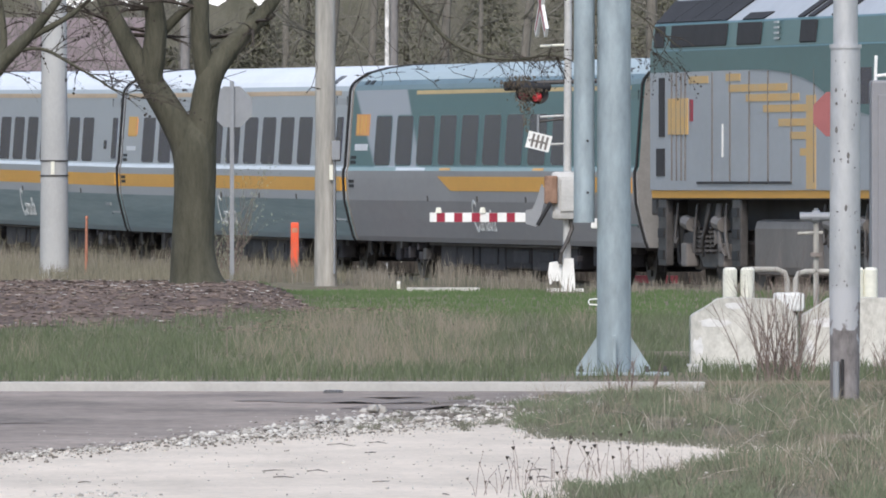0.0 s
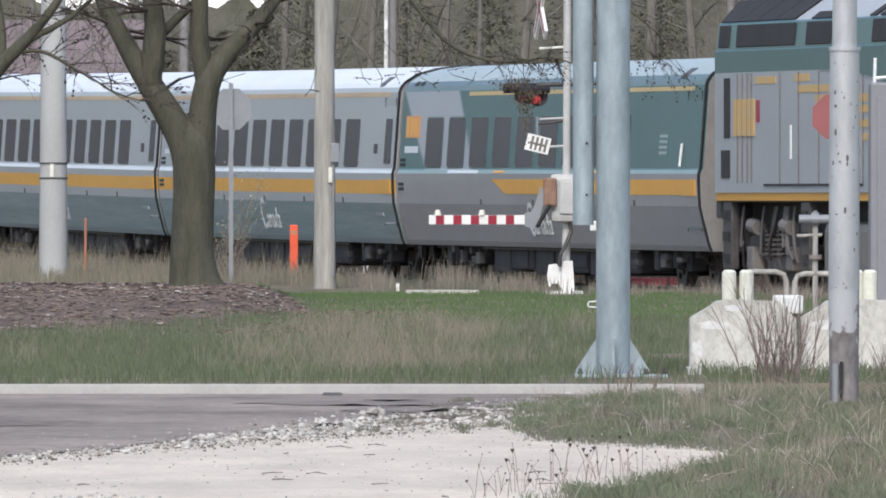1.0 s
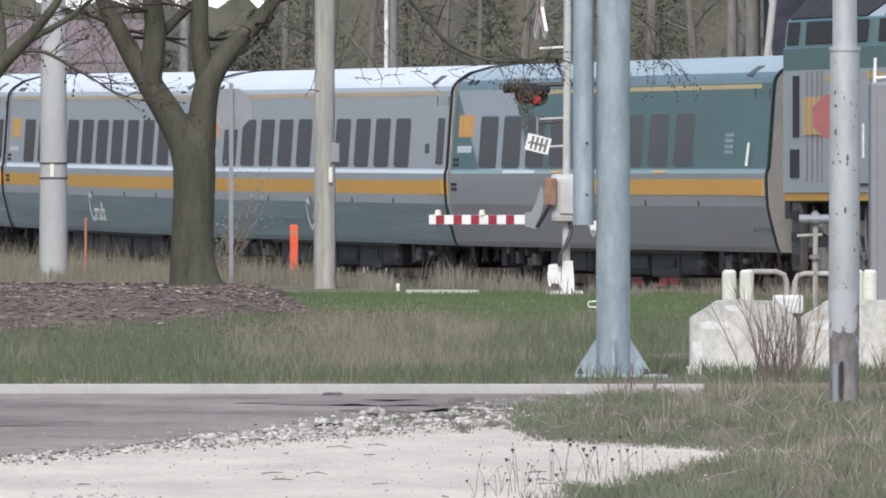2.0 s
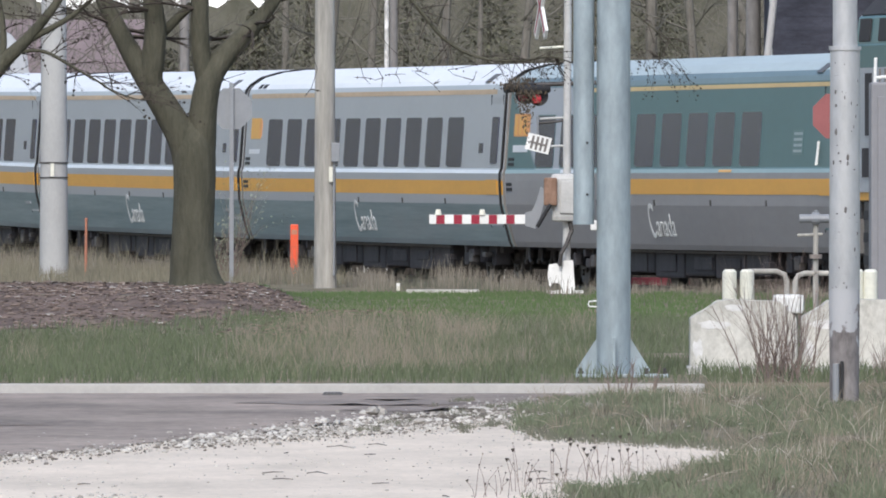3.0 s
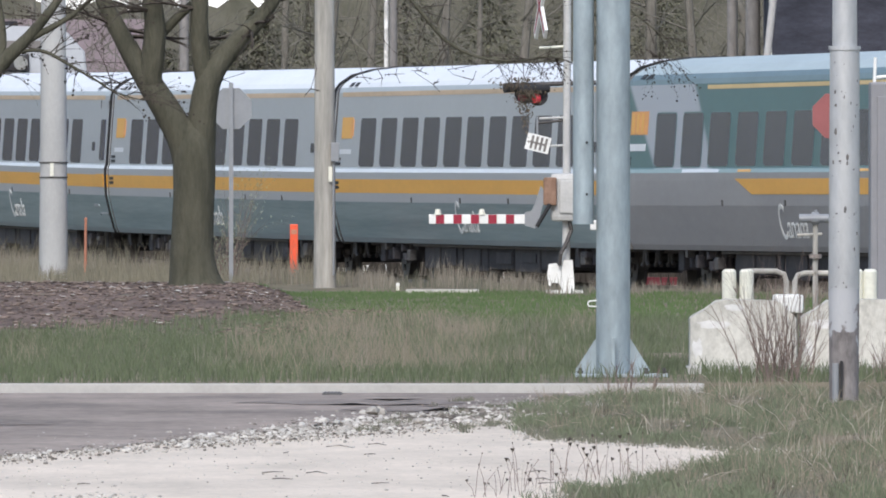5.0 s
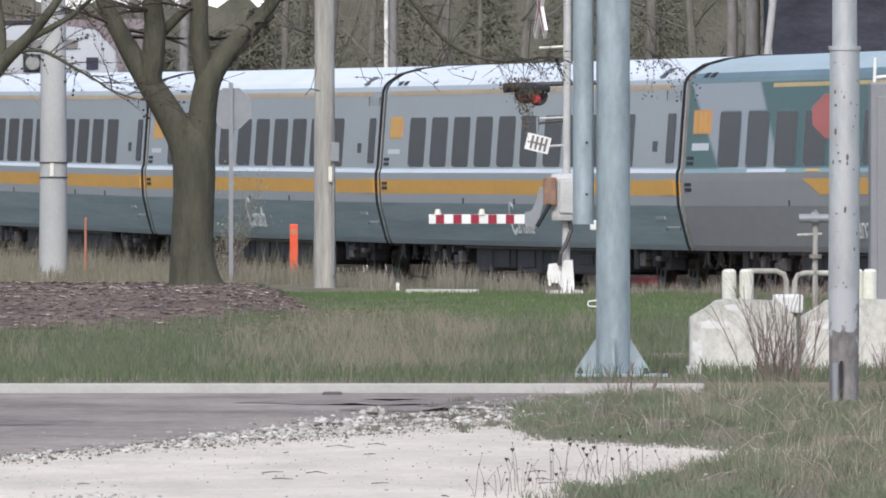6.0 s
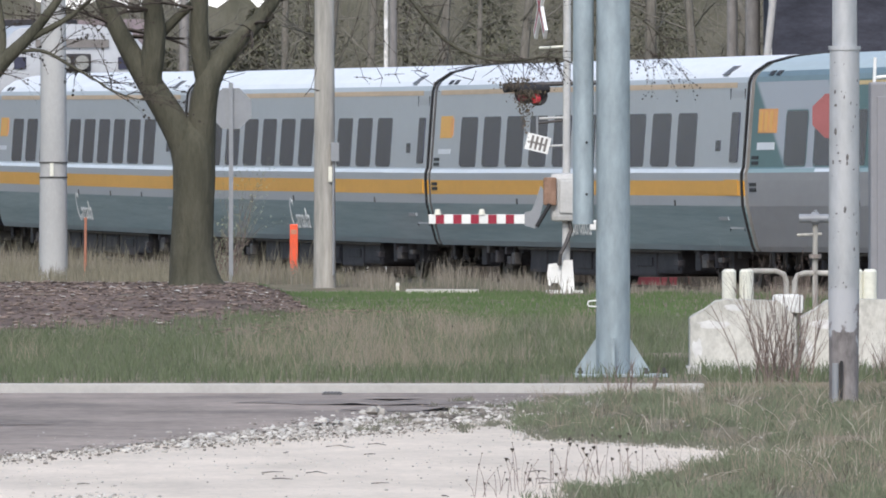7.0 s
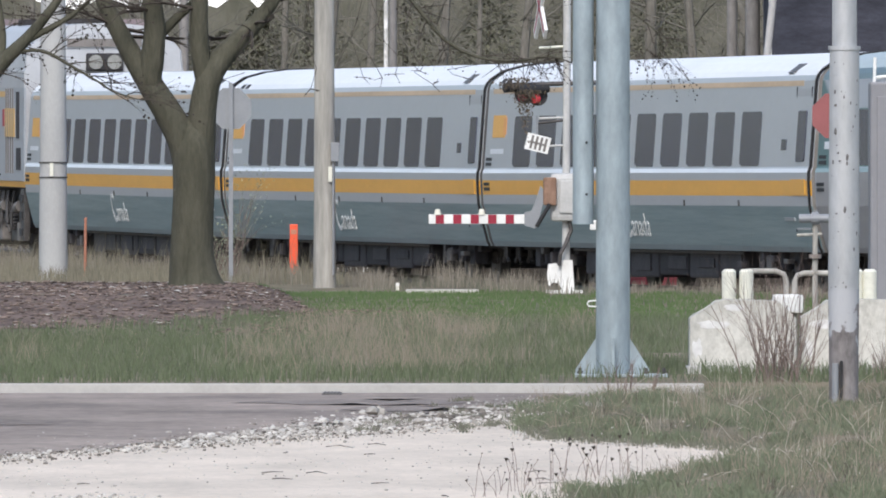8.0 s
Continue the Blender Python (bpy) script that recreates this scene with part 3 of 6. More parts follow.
            for k in (-0.62, -0.2, 0.22, 0.64):
                V, Fc = tubes([[(x + k + 0.1 * math.cos(j * 1.05), y + s * 0.1 + 0.1 * math.sin(j * 1.05), 0.56 + 0.012 * j, 0.022) for j in range(32)]], 5)
                link_mesh("coil_spring", V, Fc, [M["steel_grime"]], None, bg_)
            rg = random.Random(int(100 - x))
            for k in range(9):
                a, l = x + rg.uniform(-2.0, 2.0), rg.uniform(-0.6, 0.6)
                V, Fc = tubes([smooth_path([(a, y + s * 0.16, 1.30, 0.026), (a + 0.2 * l, y + s * 0.2, 1.0, 0.026), (a + 0.7 * l, y + s * 0.22, rg.uniform(0.55, 0.75), 0.026), (a + l, y + s * 0.18, rg.uniform(0.45, 0.9), 0.024)], 3)], 6)
                link_mesh("brake_hose", V, Fc, [M["undergear"] if k % 2 else M["steel_grime"]], None, bg_)
    for s in (-1, 1):
        for x in (-0.7, -6.2, -16.4):
            st = part("step_frame", boxed(x - 0.3, x + 0.3, min(s * 1.38, s * 1.5), max(s * 1.38, s * 1.5), 0.35, 1.37, bevel=0.02), M["steel_grime"], e)
            for z in (0.45, 0.78, 1.1):
                part("step", boxed(x - 0.2, x + 0.2, min(s * 1.45, s * 1.53), max(s * 1.45, s * 1.53), z, z + 0.14), M["black_rubber"], st)
    part("underframe", boxed(-16.8, -0.2, -1.0, 1.0, 0.9, 1.37), M["loco_dark"], e)
    for y in (-1.12, 1.12) if rear else ():
        part("marker_lamp", rodded((0.30, y, 0.98), (0.37, y, 0.98), 0.07, 0.07, 16), M["lamp_white"], e, "small bright white lamp")
    for x in (-5.4, -6.6):
        part("air_reservoir", rodded((x, -1.3, 0.55), (x, -1.3, 1.2), 0.16), M["tank_grey"], e)
    for k in range(3):
        part("roof_fan", rodded((-4.0 - 2.2 * k, 0, 4.5), (-4.0 - 2.2 * k, 0, 4.64), 0.62, 0.6, 20), M["loco_dark"], e)
    return e


COACHES = [coach(True, True)]
COACHES.append(coach(False, True))
COACHES.append(coach(False))
for _ in range(1):
    c = copy_thing(COACHES[2], Matrix.Identity(4))
    for b in [o for o in c.children if o.name.startswith("bogie")]:
        for w in b.children:
            WHEELSETS.append((w, w.location.x, 0.46))
    COACHES.append(c)
LOCO_FRONT = loco()
LOCO_REAR = loco(True)
LOCO_REAR["label"] = "grey diesel locomotive with lamps on its tail, rolling last"
LOCO_FRONT["label"] = "grey and teal diesel locomotive pulling the train"


def way(s):
    """The near edge of the train's path, s metres along a curve of 2081 m radius, and its heading."""
    k, th = 0.00048062, 0.173135
    a = th + k * s
    return -1.69502 + (math.cos(th) - math.cos(a)) / k, 286.5526 - (math.sin(a) - math.sin(th)) / k, a


def rail_z(s):
    """Height of the rails: a shallow sag near the crossing."""
    f = max(-1.2, min(0.9, s / 100))
    return 0.0196 - 0.051 * f + 0.3732 * f * f


def from_rails(x, y):
    """Metres from the near edge of the train's path, away from the camera."""
    s = 0.173 * (x + 1.695) - 0.985 * (y - 286.5526)
    for _ in range(2):
        wx, wy, a = way(s)
        s += (x - wx) * math.sin(a) - (y - wy) * math.cos(a)
    wx, wy, a = way(s)
    return (x - wx) * math.cos(a) + (y - wy) * math.sin(a), s


def on_track(s_lead, length, turned=False):
    """Pose of a vehicle with its leading end at s_lead."""
    x0, y0, a0 = way(s_lead)
    x1, y1, a1 = way(s_lead - length)
    x0, y0 = x0 + 1.59 * math.cos(a0), y0 + 1.59 * math.sin(a0)
    x1, y1 = x1 + 1.59 * math.cos(a1), y1 + 1.59 * math.sin(a1)
    rz = math.degrees(math.atan2(y0 - y1, x0 - x1))
    z0, z1 = rail_z(s_lead), rail_z(s_lead - length)
    climb = math.degrees(math.atan2(z0 - z1, length))
    if turned:
        return pose(x1, y1, z1, 0, climb, rz + 180)
    return pose(x0, y0, z0, 0, -climb, rz)


def run(t):
    """Metres that the train has gone since the start."""
    return 4.98512 * t - 0.015377 * t * t


def motions():
    times = [i * 0.25 for i in range(33)]
    for i, c in enumerate(COACHES):
        walk(c, [(t, on_track(run(t) + 26.0 - 26.0 * i, COACH_LENGTH)) for t in times])
    walk(LOCO_FRONT, [(t, on_track(run(t) + 26.0 + 0.95 + LOCO_LENGTH, LOCO_LENGTH, True)) for t in times])
    walk(LOCO_REAR, [(t, on_track(run(t) - 78.0, LOCO_LENGTH)) for t in times])
    for w, x, r in WHEELSETS:
        back = w.parent.parent == LOCO_FRONT
        walk(w, [(i * 0.1, pose(x, 0, r, 0, math.degrees(run(i * 0.1) / r) * (-1 if back else 1), 0)) for i in range(81)])


# ---- ground ----
def smooth(a, b, v):
    t = min(1.0, max(0.0, (v - a) / (b - a)))
    return t * t * (3 - 2 * t)


def lot_edge(y):
    """Where the bare gravel ends and rough grass begins."""
    return float(np.interp(y, [100, 104, 109.6, 113.5, 118, 120.2, 121.3, 123.5, 126, 134, 140, 146.5, 149], [0.55, 0.71, 1.26, 1.69, 2.1, 3.1, 2.2, 1.55, 0.82, 0.61, 0.73, 1.35, 2.3]))


def ground_z(x, y):
    """Height of the ground."""
    z = 0.0
    if y >= 149.35:
        z = 0.085 * (1 - smooth(236, 262, y))
        bump = smooth(193, 213, y) * (1 - smooth(229, 244, y)) * (1 - smooth(-2.75, -1.55, x)) * smooth(-16, -11, x)
        z += bump * (0.27 + 0.03 * noise.noise((x * 0.9, y * 0.2, 0)) + 0.022 * noise.noise((x * 3.1, y * 0.7, 3)))
        z += 0.015 * noise.noise((x * 1.3, y * 0.3, 4))
    else:
        right = smooth(0.1, 1.2, x - lot_edge(y))
        z += 0.05 * right * (1 - smooth(145, 148, y)) + 0.03 * right * noise.noise((x * 1.7, y * 0.35, 9)) + 0.013 * smooth(0.0, 0.25, x - lot_edge(y))
    if 225 < y < 420 and abs(x) < 30:
        d, s = from_rails(x, y)
        near = smooth(-1.6, -0.2, d) * (1 - smooth(5.5, 8.0, d))
        z += near * (rail_z(s) - 0.30 - z)
        z += (0.35 * rail_z(s)) * smooth(-5.0, -1.6, d) * (1 - near)
    return z


def spread(lo, hi, step, far):
    out = list(np.arange(lo, hi + 1e-6, step))
    return [-far, -far / 4, -60, -30] + out + [30, 60, far / 4, far] if lo < 0 else out


gx = spread(-14, 14, 0.35, 3000)
gy = [-3000, -500, -60, 0, 40, 70, 85] + list(np.arange(92, 149, 1.0)) + [149.2, 149.36] + list(np.arange(150.5, 300, 1.5)) + [310, 330, 360, 420, 520, 800, 1500, 4500]
V = [(x, y, ground_z(x, y) - (0.012 if y < 149.35 and abs(x) < 30 else 0.0)) for y in gy for x in gx]
nx = len(gx)
Fc = [(j * nx + i, j * nx + i + 1, (j + 1) * nx + i + 1, (j + 1) * nx + i) for j in range(len(gy) - 1) for i in range(nx - 1)]
M["soil"] = mat("soil", (0.075, 0.074, 0.050), 0.95, 0.0, 0.3, 1.3, 12, 0.4, 0.1, (1, 0.25, 1), 0, (0.25, 0.21, 0.15))
ground = tagged(link_mesh("ground", V, Fc, [M["soil"]], None, None, True), "grassy verge and soil beside the railway", "ground", kind="structure")


def sheet(name, pts, z, material, label, category):
    """A flat sheet with the outline pts, its edges broken up."""
    out = []
    for (x0, y0), (x1, y1) in zip(pts, pts[1:] + pts[:1]):
        d = math.hypot((x1 - x0) * 6, y1 - y0)
        n = max(1, int(d / 1.2)) if d < 60 else 1
        for k in range(n):
            f = k / n
            x, y = x0 + (x1 - x0) * f, y0 + (y1 - y0) * f
            w = 0.0 if n == 1 else 1.0
            out.append((x + 0.16 * w * noise.noise((x * 3, y * 0.6, 1)), y + 1.6 * w * noise.noise((x * 3, y * 0.6, 7)) * (1 if y < 148.5 else 0), z))
    bm = bmesh.new()
    f = bm.faces.new([bm.verts.new(p) for p in out])
    bmesh.ops.triangulate(bm, faces=[f])
    me = bpy.data.meshes.new(name)
    bm.to_mesh(me), bm.free()
    me.materials.append(material)
    return tagged(new(name, me), label, category, kind="structure")


lot = sheet("gravel_lot", [(-60, 30), (0.4, 30), (0.55, 96), (0.78, 104), (1.2, 108.5), (1.75, 113.5), (2.25, 118), (3.3, 120.2), (2.35, 121.3), (1.6, 123.5), (0.95, 126), (0.75, 134), (0.85, 140), (1.5, 145.5), (2.4, 148.9), (0.0, 148.9), (-60, 148.9)],
            0.0, M["lot"], "pale compacted gravel lot", "ground")
road = sheet("road", [(-60, 149.2), (-60, 110), (-8, 114), (-3.3, 117.5), (-2.5, 121), (-1.85, 125), (-1.3, 129), (-0.8, 133), (-0.1, 137.5), (0.45, 139), (0.95, 143), (1.5, 146), (2.2, 148.4), (2.6, 149.2)],
             0.006, M["asphalt"], "worn grey asphalt road with dark stains", "road")
kerb_thing = part("kerb", box(bmesh.new(), -60, 2.3, 149.21, 149.42, -0.05, 0.09, 0.012), M["kerb"])
tagged(kerb_thing, "pale concrete kerb along the road", "kerb", kind="structure")
# mulch bed under the tree
M["mulch"] = mat("mulch", (0.035, 0.026, 0.022), 0.95, 0.0, 0.3, 1.6, 14, 0.6, 0.1, (1.3, 0.3, 1), 0, (0.25, 0.185, 0.155))
mx, my = np.arange(-12, -1.3, 0.2), np.arange(193.5, 243, 0.9)
keep = lambda x, y: ((x + 7.0) / 5.3) ** 4 + ((y - 216.5) / 22.5) ** 2 < 1 + 0.25 * noise.noise((x * 2, y * 0.3, 3))
V, Fc, ids = [], [], {}
for j in range(len(my) - 1):
    for i in range(len(mx) - 1):
        if keep(mx[i], my[j]):
            q = []
            for a, b in ((i, j), (i + 1, j), (i + 1, j + 1), (i, j + 1)):
                if (a, b) not in ids:
                    ids[a, b] = len(V)
                    V.append((mx[a], my[b], ground_z(mx[a], my[b]) + 0.008))
                q.append(ids[a, b])
            Fc.append(q)
mulch = tagged(link_mesh("mulch_bed", V, Fc, [M["mulch"]], None, None, True), "brown wood mulch mounded round the tree", "mulch bed", kind="structure")


# ---- grass, stones, chips ----
def blades(name, rows, material, label, category="grass"):
    """Grass: rows of (x, y, z, height, width, lean), as bent blades in one mesh."""
    V, Fc = [], []
    for x, y, z, h, w, lean in rows:
        a = random.uniform(-0.7, 0.7)
        cx, cy = math.cos(a) * w / 2, math.sin(a) * w / 2
        lx, ly = lean, random.uniform(-0.5, 0.5) * abs(lean)
        b = len(V)
        V += [(x - cx, y - cy, z - 0.02), (x + cx, y + cy, z - 0.02), (x + lx * 0.35 + cx * 0.7, y + cy * 0.7 + ly * 0.3, z + h * 0.6), (x + lx * 0.35 - cx * 0.7, y - cy * 0.7 + ly * 0.3, z + h * 0.6),
              (x + lx, y + ly, z + h)]
        Fc += [(b, b + 1, b + 2, b + 3), (b + 3, b + 2, b + 4)]
    return tagged(link_mesh(name, V, Fc, [material]), label, category, kind="stuff")


def leaf(name, c1, c2):
    m = mat(name, c1, 0.8, 0.0, 0.2, 1.7, 6, 0.0, 0.2, (1, 0.25, 1), 0.5, c2)
    return m


M["grass_green"] = leaf("grass_green", (0.045, 0.062, 0.034), (0.15, 0.175, 0.105))
M["grass_lawn"] = leaf("grass_lawn", (0.065, 0.105, 0.04), (0.11, 0.155, 0.07))
M["grass_dry"] = leaf("grass_dry", (0.14, 0.122, 0.095), (0.31, 0.268, 0.21))
M["grass_near"] = leaf("grass_near", (0.045, 0.056, 0.034), (0.20, 0.228, 0.15))
M["grass_mid"] = leaf("grass_mid", (0.085, 0.089, 0.066), (0.172, 0.17, 0.132))
M["stalk_pale"] = leaf("stalk_pale", (0.26, 0.235, 0.19), (0.46, 0.42, 0.35))
M["undergrowth"] = leaf("undergrowth", (0.035, 0.03, 0.026), (0.10, 0.085, 0.07))
U = random.uniform


def half_width(y):
    return 784 / 30000 * y + 0.9


def scatter(n, y0, y1, test, h0, h1, w0, w1, lean=0.3):
    rows = []
    while len(rows) < n:
        y = U(y0, y1)
        x = U(-half_width(y), half_width(y))
        p = test(x, y)
        if random.random() < p:
            h = U(h0, h1) * (1 - 0.6 * smooth(170, 190, y) * (1 - smooth(-2.2, -1.2, x)) if y < 194 else 1)
            rows.append((x, y, ground_z(x, y), h, U(w0, w1), U(-lean, lean) * h))
    return rows


patch = lambda x, y, k, s=0: noise.noise((x * k, y * k * 0.25, 20 + s))
in_mulch = lambda x, y: keep(x, y) and x < -1.3 and y > 193.5
open_base = lambda x, y: 0.3 if abs(x - 1.6) < 0.75 and y < 155 else 1.0
near_tall = lambda x, y: 0.0 if in_mulch(x, y) else open_base(x, y) * (0.55 + 0.45 * smooth(-0.3, 0.4, patch(x, y, 0.8)))
blades("verge_grass", scatter(38000, 149.6, 205, lambda x, y: 0.0 if in_mulch(x, y) else open_base(x, y), 0.05, 0.18, 0.005, 0.014, 0.5), M["grass_green"], "green verge grass beside the kerb")
blades("verge_mixed_grass", scatter(9500, 150, 200, near_tall, 0.04, 0.19, 0.003, 0.007, 0.7), M["grass_mid"], "half-dry olive verge grass")
blades("dry_grass", scatter(4000, 152, 203, lambda x, y: 0.0 if in_mulch(x, y) else smooth(0.0, 0.5, patch(x, y, 0.9, 3) - 0.30 + 0.55 * smooth(-2.6, -0.8, x) * (1 - smooth(-0.2, 1.2, x))), 0.10, 0.36, 0.002, 0.005, 0.75), M["grass_dry"], "tall dry straw-coloured grass")
blades("lawn", scatter(25000, 200, 256.5, lambda x, y: 0.0 if in_mulch(x, y) or (1.5 < x < 2.15 and y > 243) else 1.0, 0.03, 0.065, 0.008, 0.018), M["grass_lawn"], "short green mown lawn")
# weeds beside the rails


def by_rails(n, d0, d1, h0, h1, s0=-70, s1=60, clump=0.8, bias=0.0):
    rows = []
    while len(rows) < n:
        s = U(s0, s1)
        x, y, a = way(s)
        d = U(d0, d1)
        x, y = x - d * math.cos(a), y - d * math.sin(a)
        if abs(x) < half_width(y) and random.random() < smooth(-0.25, 0.35, patch(x, y, clump, 8) + bias):
            # tall clump in the middle, thin growth on either side of it
            tall = float(np.interp(x, [-2.8, -2.1, -1.85, -0.75, -0.5, 0.45, 0.85, 2.0, 3.2], [0.9, 0.85, 0.7, 0.7, 1.15, 1.15, 0.85, 0.7, 0.5]))
            h = tall * U(h0, h1) * (0.7 + 0.6 * max(0, patch(x, y, 1.2, 5)))
            rows.append((x, y, ground_z(x, y), h, U(0.005, 0.012), U(-0.25, 0.25) * h))
    return rows


M["weed_brown"] = leaf("weed_brown", (0.095, 0.086, 0.07), (0.31, 0.28, 0.232))
blades("trackside_weeds", by_rails(8500, 0.5, 3.2, 0.12, 0.62, clump=1.3, bias=-0.1), M["weed_brown"], "tall dry weeds beside the rails")
blades("trackside_grass", by_rails(5000, 0.6, 3.6, 0.08, 0.3, bias=0.2), M["grass_mid"], "olive grass beside the rails")


def meadow(n, d0, d1, h0, h1, w0, w1, x1):
    rows = []
    while len(rows) < n:
        x, y, a = way(U(-75, 12))
        d = U(d0, d1)
        x, y = x - d * math.cos(a), y - d * math.sin(a)
        if x < x1 and abs(x) < half_width(y) and y > 246 and random.random() < smooth(-0.45, 0.2, patch(x, y, 1.1, 17)):
            h = U(h0, h1) * (0.75 + 0.5 * random.random() ** 3)
            rows.append((x, y, ground_z(x, y), h, U(w0, w1), U(-0.3, 0.3) * h))
    return rows


M["meadow"] = leaf("meadow", (0.10, 0.094, 0.068), (0.25, 0.23, 0.175))
blades("dry_meadow", meadow(7500, 1.0, 7.0, 0.10, 0.34, 0.006, 0.016, -1.2), M["meadow"], "pale dry meadow grass beside the rails")
blades("meadow_stems", meadow(900, 0.7, 3.0, 0.35, 0.75, 0.006, 0.012, -1.9), M["meadow"], "tall pale dry stems beside the rails")
blades("dark_growth", meadow(2600, 0.5, 1.3, 0.15, 0.55, 0.008, 0.02, -1.9), M["undergrowth"], "dark dead growth beside the rails")


# near grass on the right
def near_ok(x, y):
    if y > 148.1:
        return 0.0
    return smooth(-0.26, 0.12, x - lot_edge(y) + 0.25 * noise.noise((x * 3, y * 0.6, 11))) * (0.25 + 0.75 * smooth(-0.25, 0.2, noise.noise((x * 2.2, y * 0.5, 15))))


def near_green(x, y):
    return near_ok(x, y) * smooth(-0.05, 0.35, noise.noise((x * 2.6, y * 0.45, 31)))


blades("near_grass", scatter(26000, 98, 148, near_green, 0.02, 0.095, 0.004, 0.012, 1.0), M["grass_near"], "rough green grass beside the lot")
blades("near_mixed_grass", scatter(11000, 98, 148, near_ok, 0.02, 0.085, 0.002, 0.005, 1.0), M["grass_mid"], "half-dry rough grass beside the lot")
blades("near_dry_grass", scatter(2700, 98, 148, lambda x, y: near_ok(x, y) * (0.35 + 0.65 * smooth(1.4, 2.4, x)), 0.05, 0.27, 0.0015, 0.0035, 1.0), M["grass_dry"], "dry stalks in the rough grass")
blades("road_edge_tufts", scatter(1600, 128, 147, lambda x, y: (1.0 if abs(x - (0.05 + 0.05 * (y - 134))) < 0.55 else 0.0) * smooth(0.15, 0.4, noise.noise((x * 3.5, y * 0.5, 44))), 0.015, 0.06, 0.003, 0.008, 1.0), M["grass_mid"], "small weeds along the road edge")


def tufts(n, y0, y1, test, h0, h1, each, width):
    rows = []
    while n:
        y = U(y0, y1)
        x = U(-half_width(y), half_width(y))
        if random.random() < test(x, y):
            n -= 1
            hh = U(h0, h1)
            for _ in range(each):
                dx = random.gauss(0, 0.05)
                h = hh * U(0.4, 1.0)
                rows.append((x + dx, y + random.gauss(0, 0.25), ground_z(x, y), h, U(0.002, width), dx * U(0.5, 2.5)))
    return rows


blades("edge_tufts", scatter(2600, 118, 130, lambda x, y: 1.0 if x - lot_edge(y + 1.6) > -0.12 and x - lot_edge(y) < 0.25 and noise.noise((x * 6, y, 71)) > -0.25 else 0.0, 0.02, 0.06, 0.003, 0.008, 1.0), M["grass_mid"], "short weeds along the edge of the lot")
rows = []
while len(rows) < 260:
    y = U(119, 129)
    x = U(0.5, 2.8)
    if -0.35 < x - lot_edge(y + 1.0) and x - lot_edge(y) < 0.1:
        rows.append((x, y, 0.004, U(0.006, 0.018)))
blades("near_tufts", tufts(75, 100, 147, near_ok, 0.05, 0.17, 34, 0.007), M["grass_near"], "green tufts standing in the rough grass")
blades("tall_dry_stalks", tufts(110, 100, 147, lambda x, y: near_ok(x, y) * smooth(0.9, 2.4, x), 0.12, 0.34, 4, 0.006), M["stalk_pale"], "pale tall dry stalks in the rough grass")
blades("near_dry_tufts", tufts(60, 100, 147, near_ok, 0.08, 0.26, 26, 0.004), M["grass_dry"], "dry tufts standing in the rough grass")
blades("verge_tufts", tufts(80, 152, 192, lambda x, y: 0.0 if in_mulch(x, y) else smooth(-2.8, -1.2, x) * (1 - 0.7 * smooth(0.0, 1.5, x)), 0.2, 0.46, 22, 0.005), M["weed_brown"], "brown dry weed tufts in the verge")
blades("near_dark_stems", tufts(90, 100, 147, near_ok, 0.05, 0.16, 14, 0.005), M["undergrowth"], "dark old stems in the rough grass")
blades("verge_leaves", tufts(260, 150, 196, lambda x, y: 0.0 if in_mulch(x, y) else open_base(x, y), 0.06, 0.2, 16, 0.016), M["grass_green"], "broad green tufts in the verge")
blades("verge_straw", tufts(100, 152, 200, lambda x, y: 0.0 if in_mulch(x, y) else 0.15 + 0.85 * smooth(-2.6, -1.2, x) * (1 - smooth(1.0, 2.2, x)), 0.12, 0.34, 9, 0.008), M["grass_dry"], "pale straw tufts in the verge")
blades("dark_stems", tufts(60, 151, 190, lambda x, y: 0.0 if in_mulch(x, y) else 1.0, 0.12, 0.34, 5, 0.004), M["undergrowth"], "dark old weed stems in the verge")


def stones(name, rows, material, label, category, flat=1.0):
    """Angular stones in one mesh; rows of (x, y, z, size). flat: below 1, broad thin chips."""
    V, Fc = [], []
    tmpl = bmesh.new()
    bmesh.ops.create_icosphere(tmpl, subdivisions=1, radius=1)
    tv = [v.co.copy() for v in tmpl.verts]
    tf = [[v.index for v in f.verts] for f in tmpl.faces]
    tmpl.free()
    for x, y, z, s in rows:
        q = Euler((U(0, 6), U(0, 6), U(0, 6))).to_matrix()
        k = Vector((U(0.6, 1.2) / flat, U(0.6, 1.2) / flat, U(0.45, 0.8) * flat)) * s
        b = len(V)
        for v in tv:
            p = q @ (v * U(0.8, 1.1))
            V.append((x + p.x * k.x, y + p.y * k.y, z + p.z * k.z + s * 0.25))
        Fc += [[b + i for i in f] for f in tf]
    return tagged(link_mesh(name, V, Fc, [material]), label, category, kind="stuff")


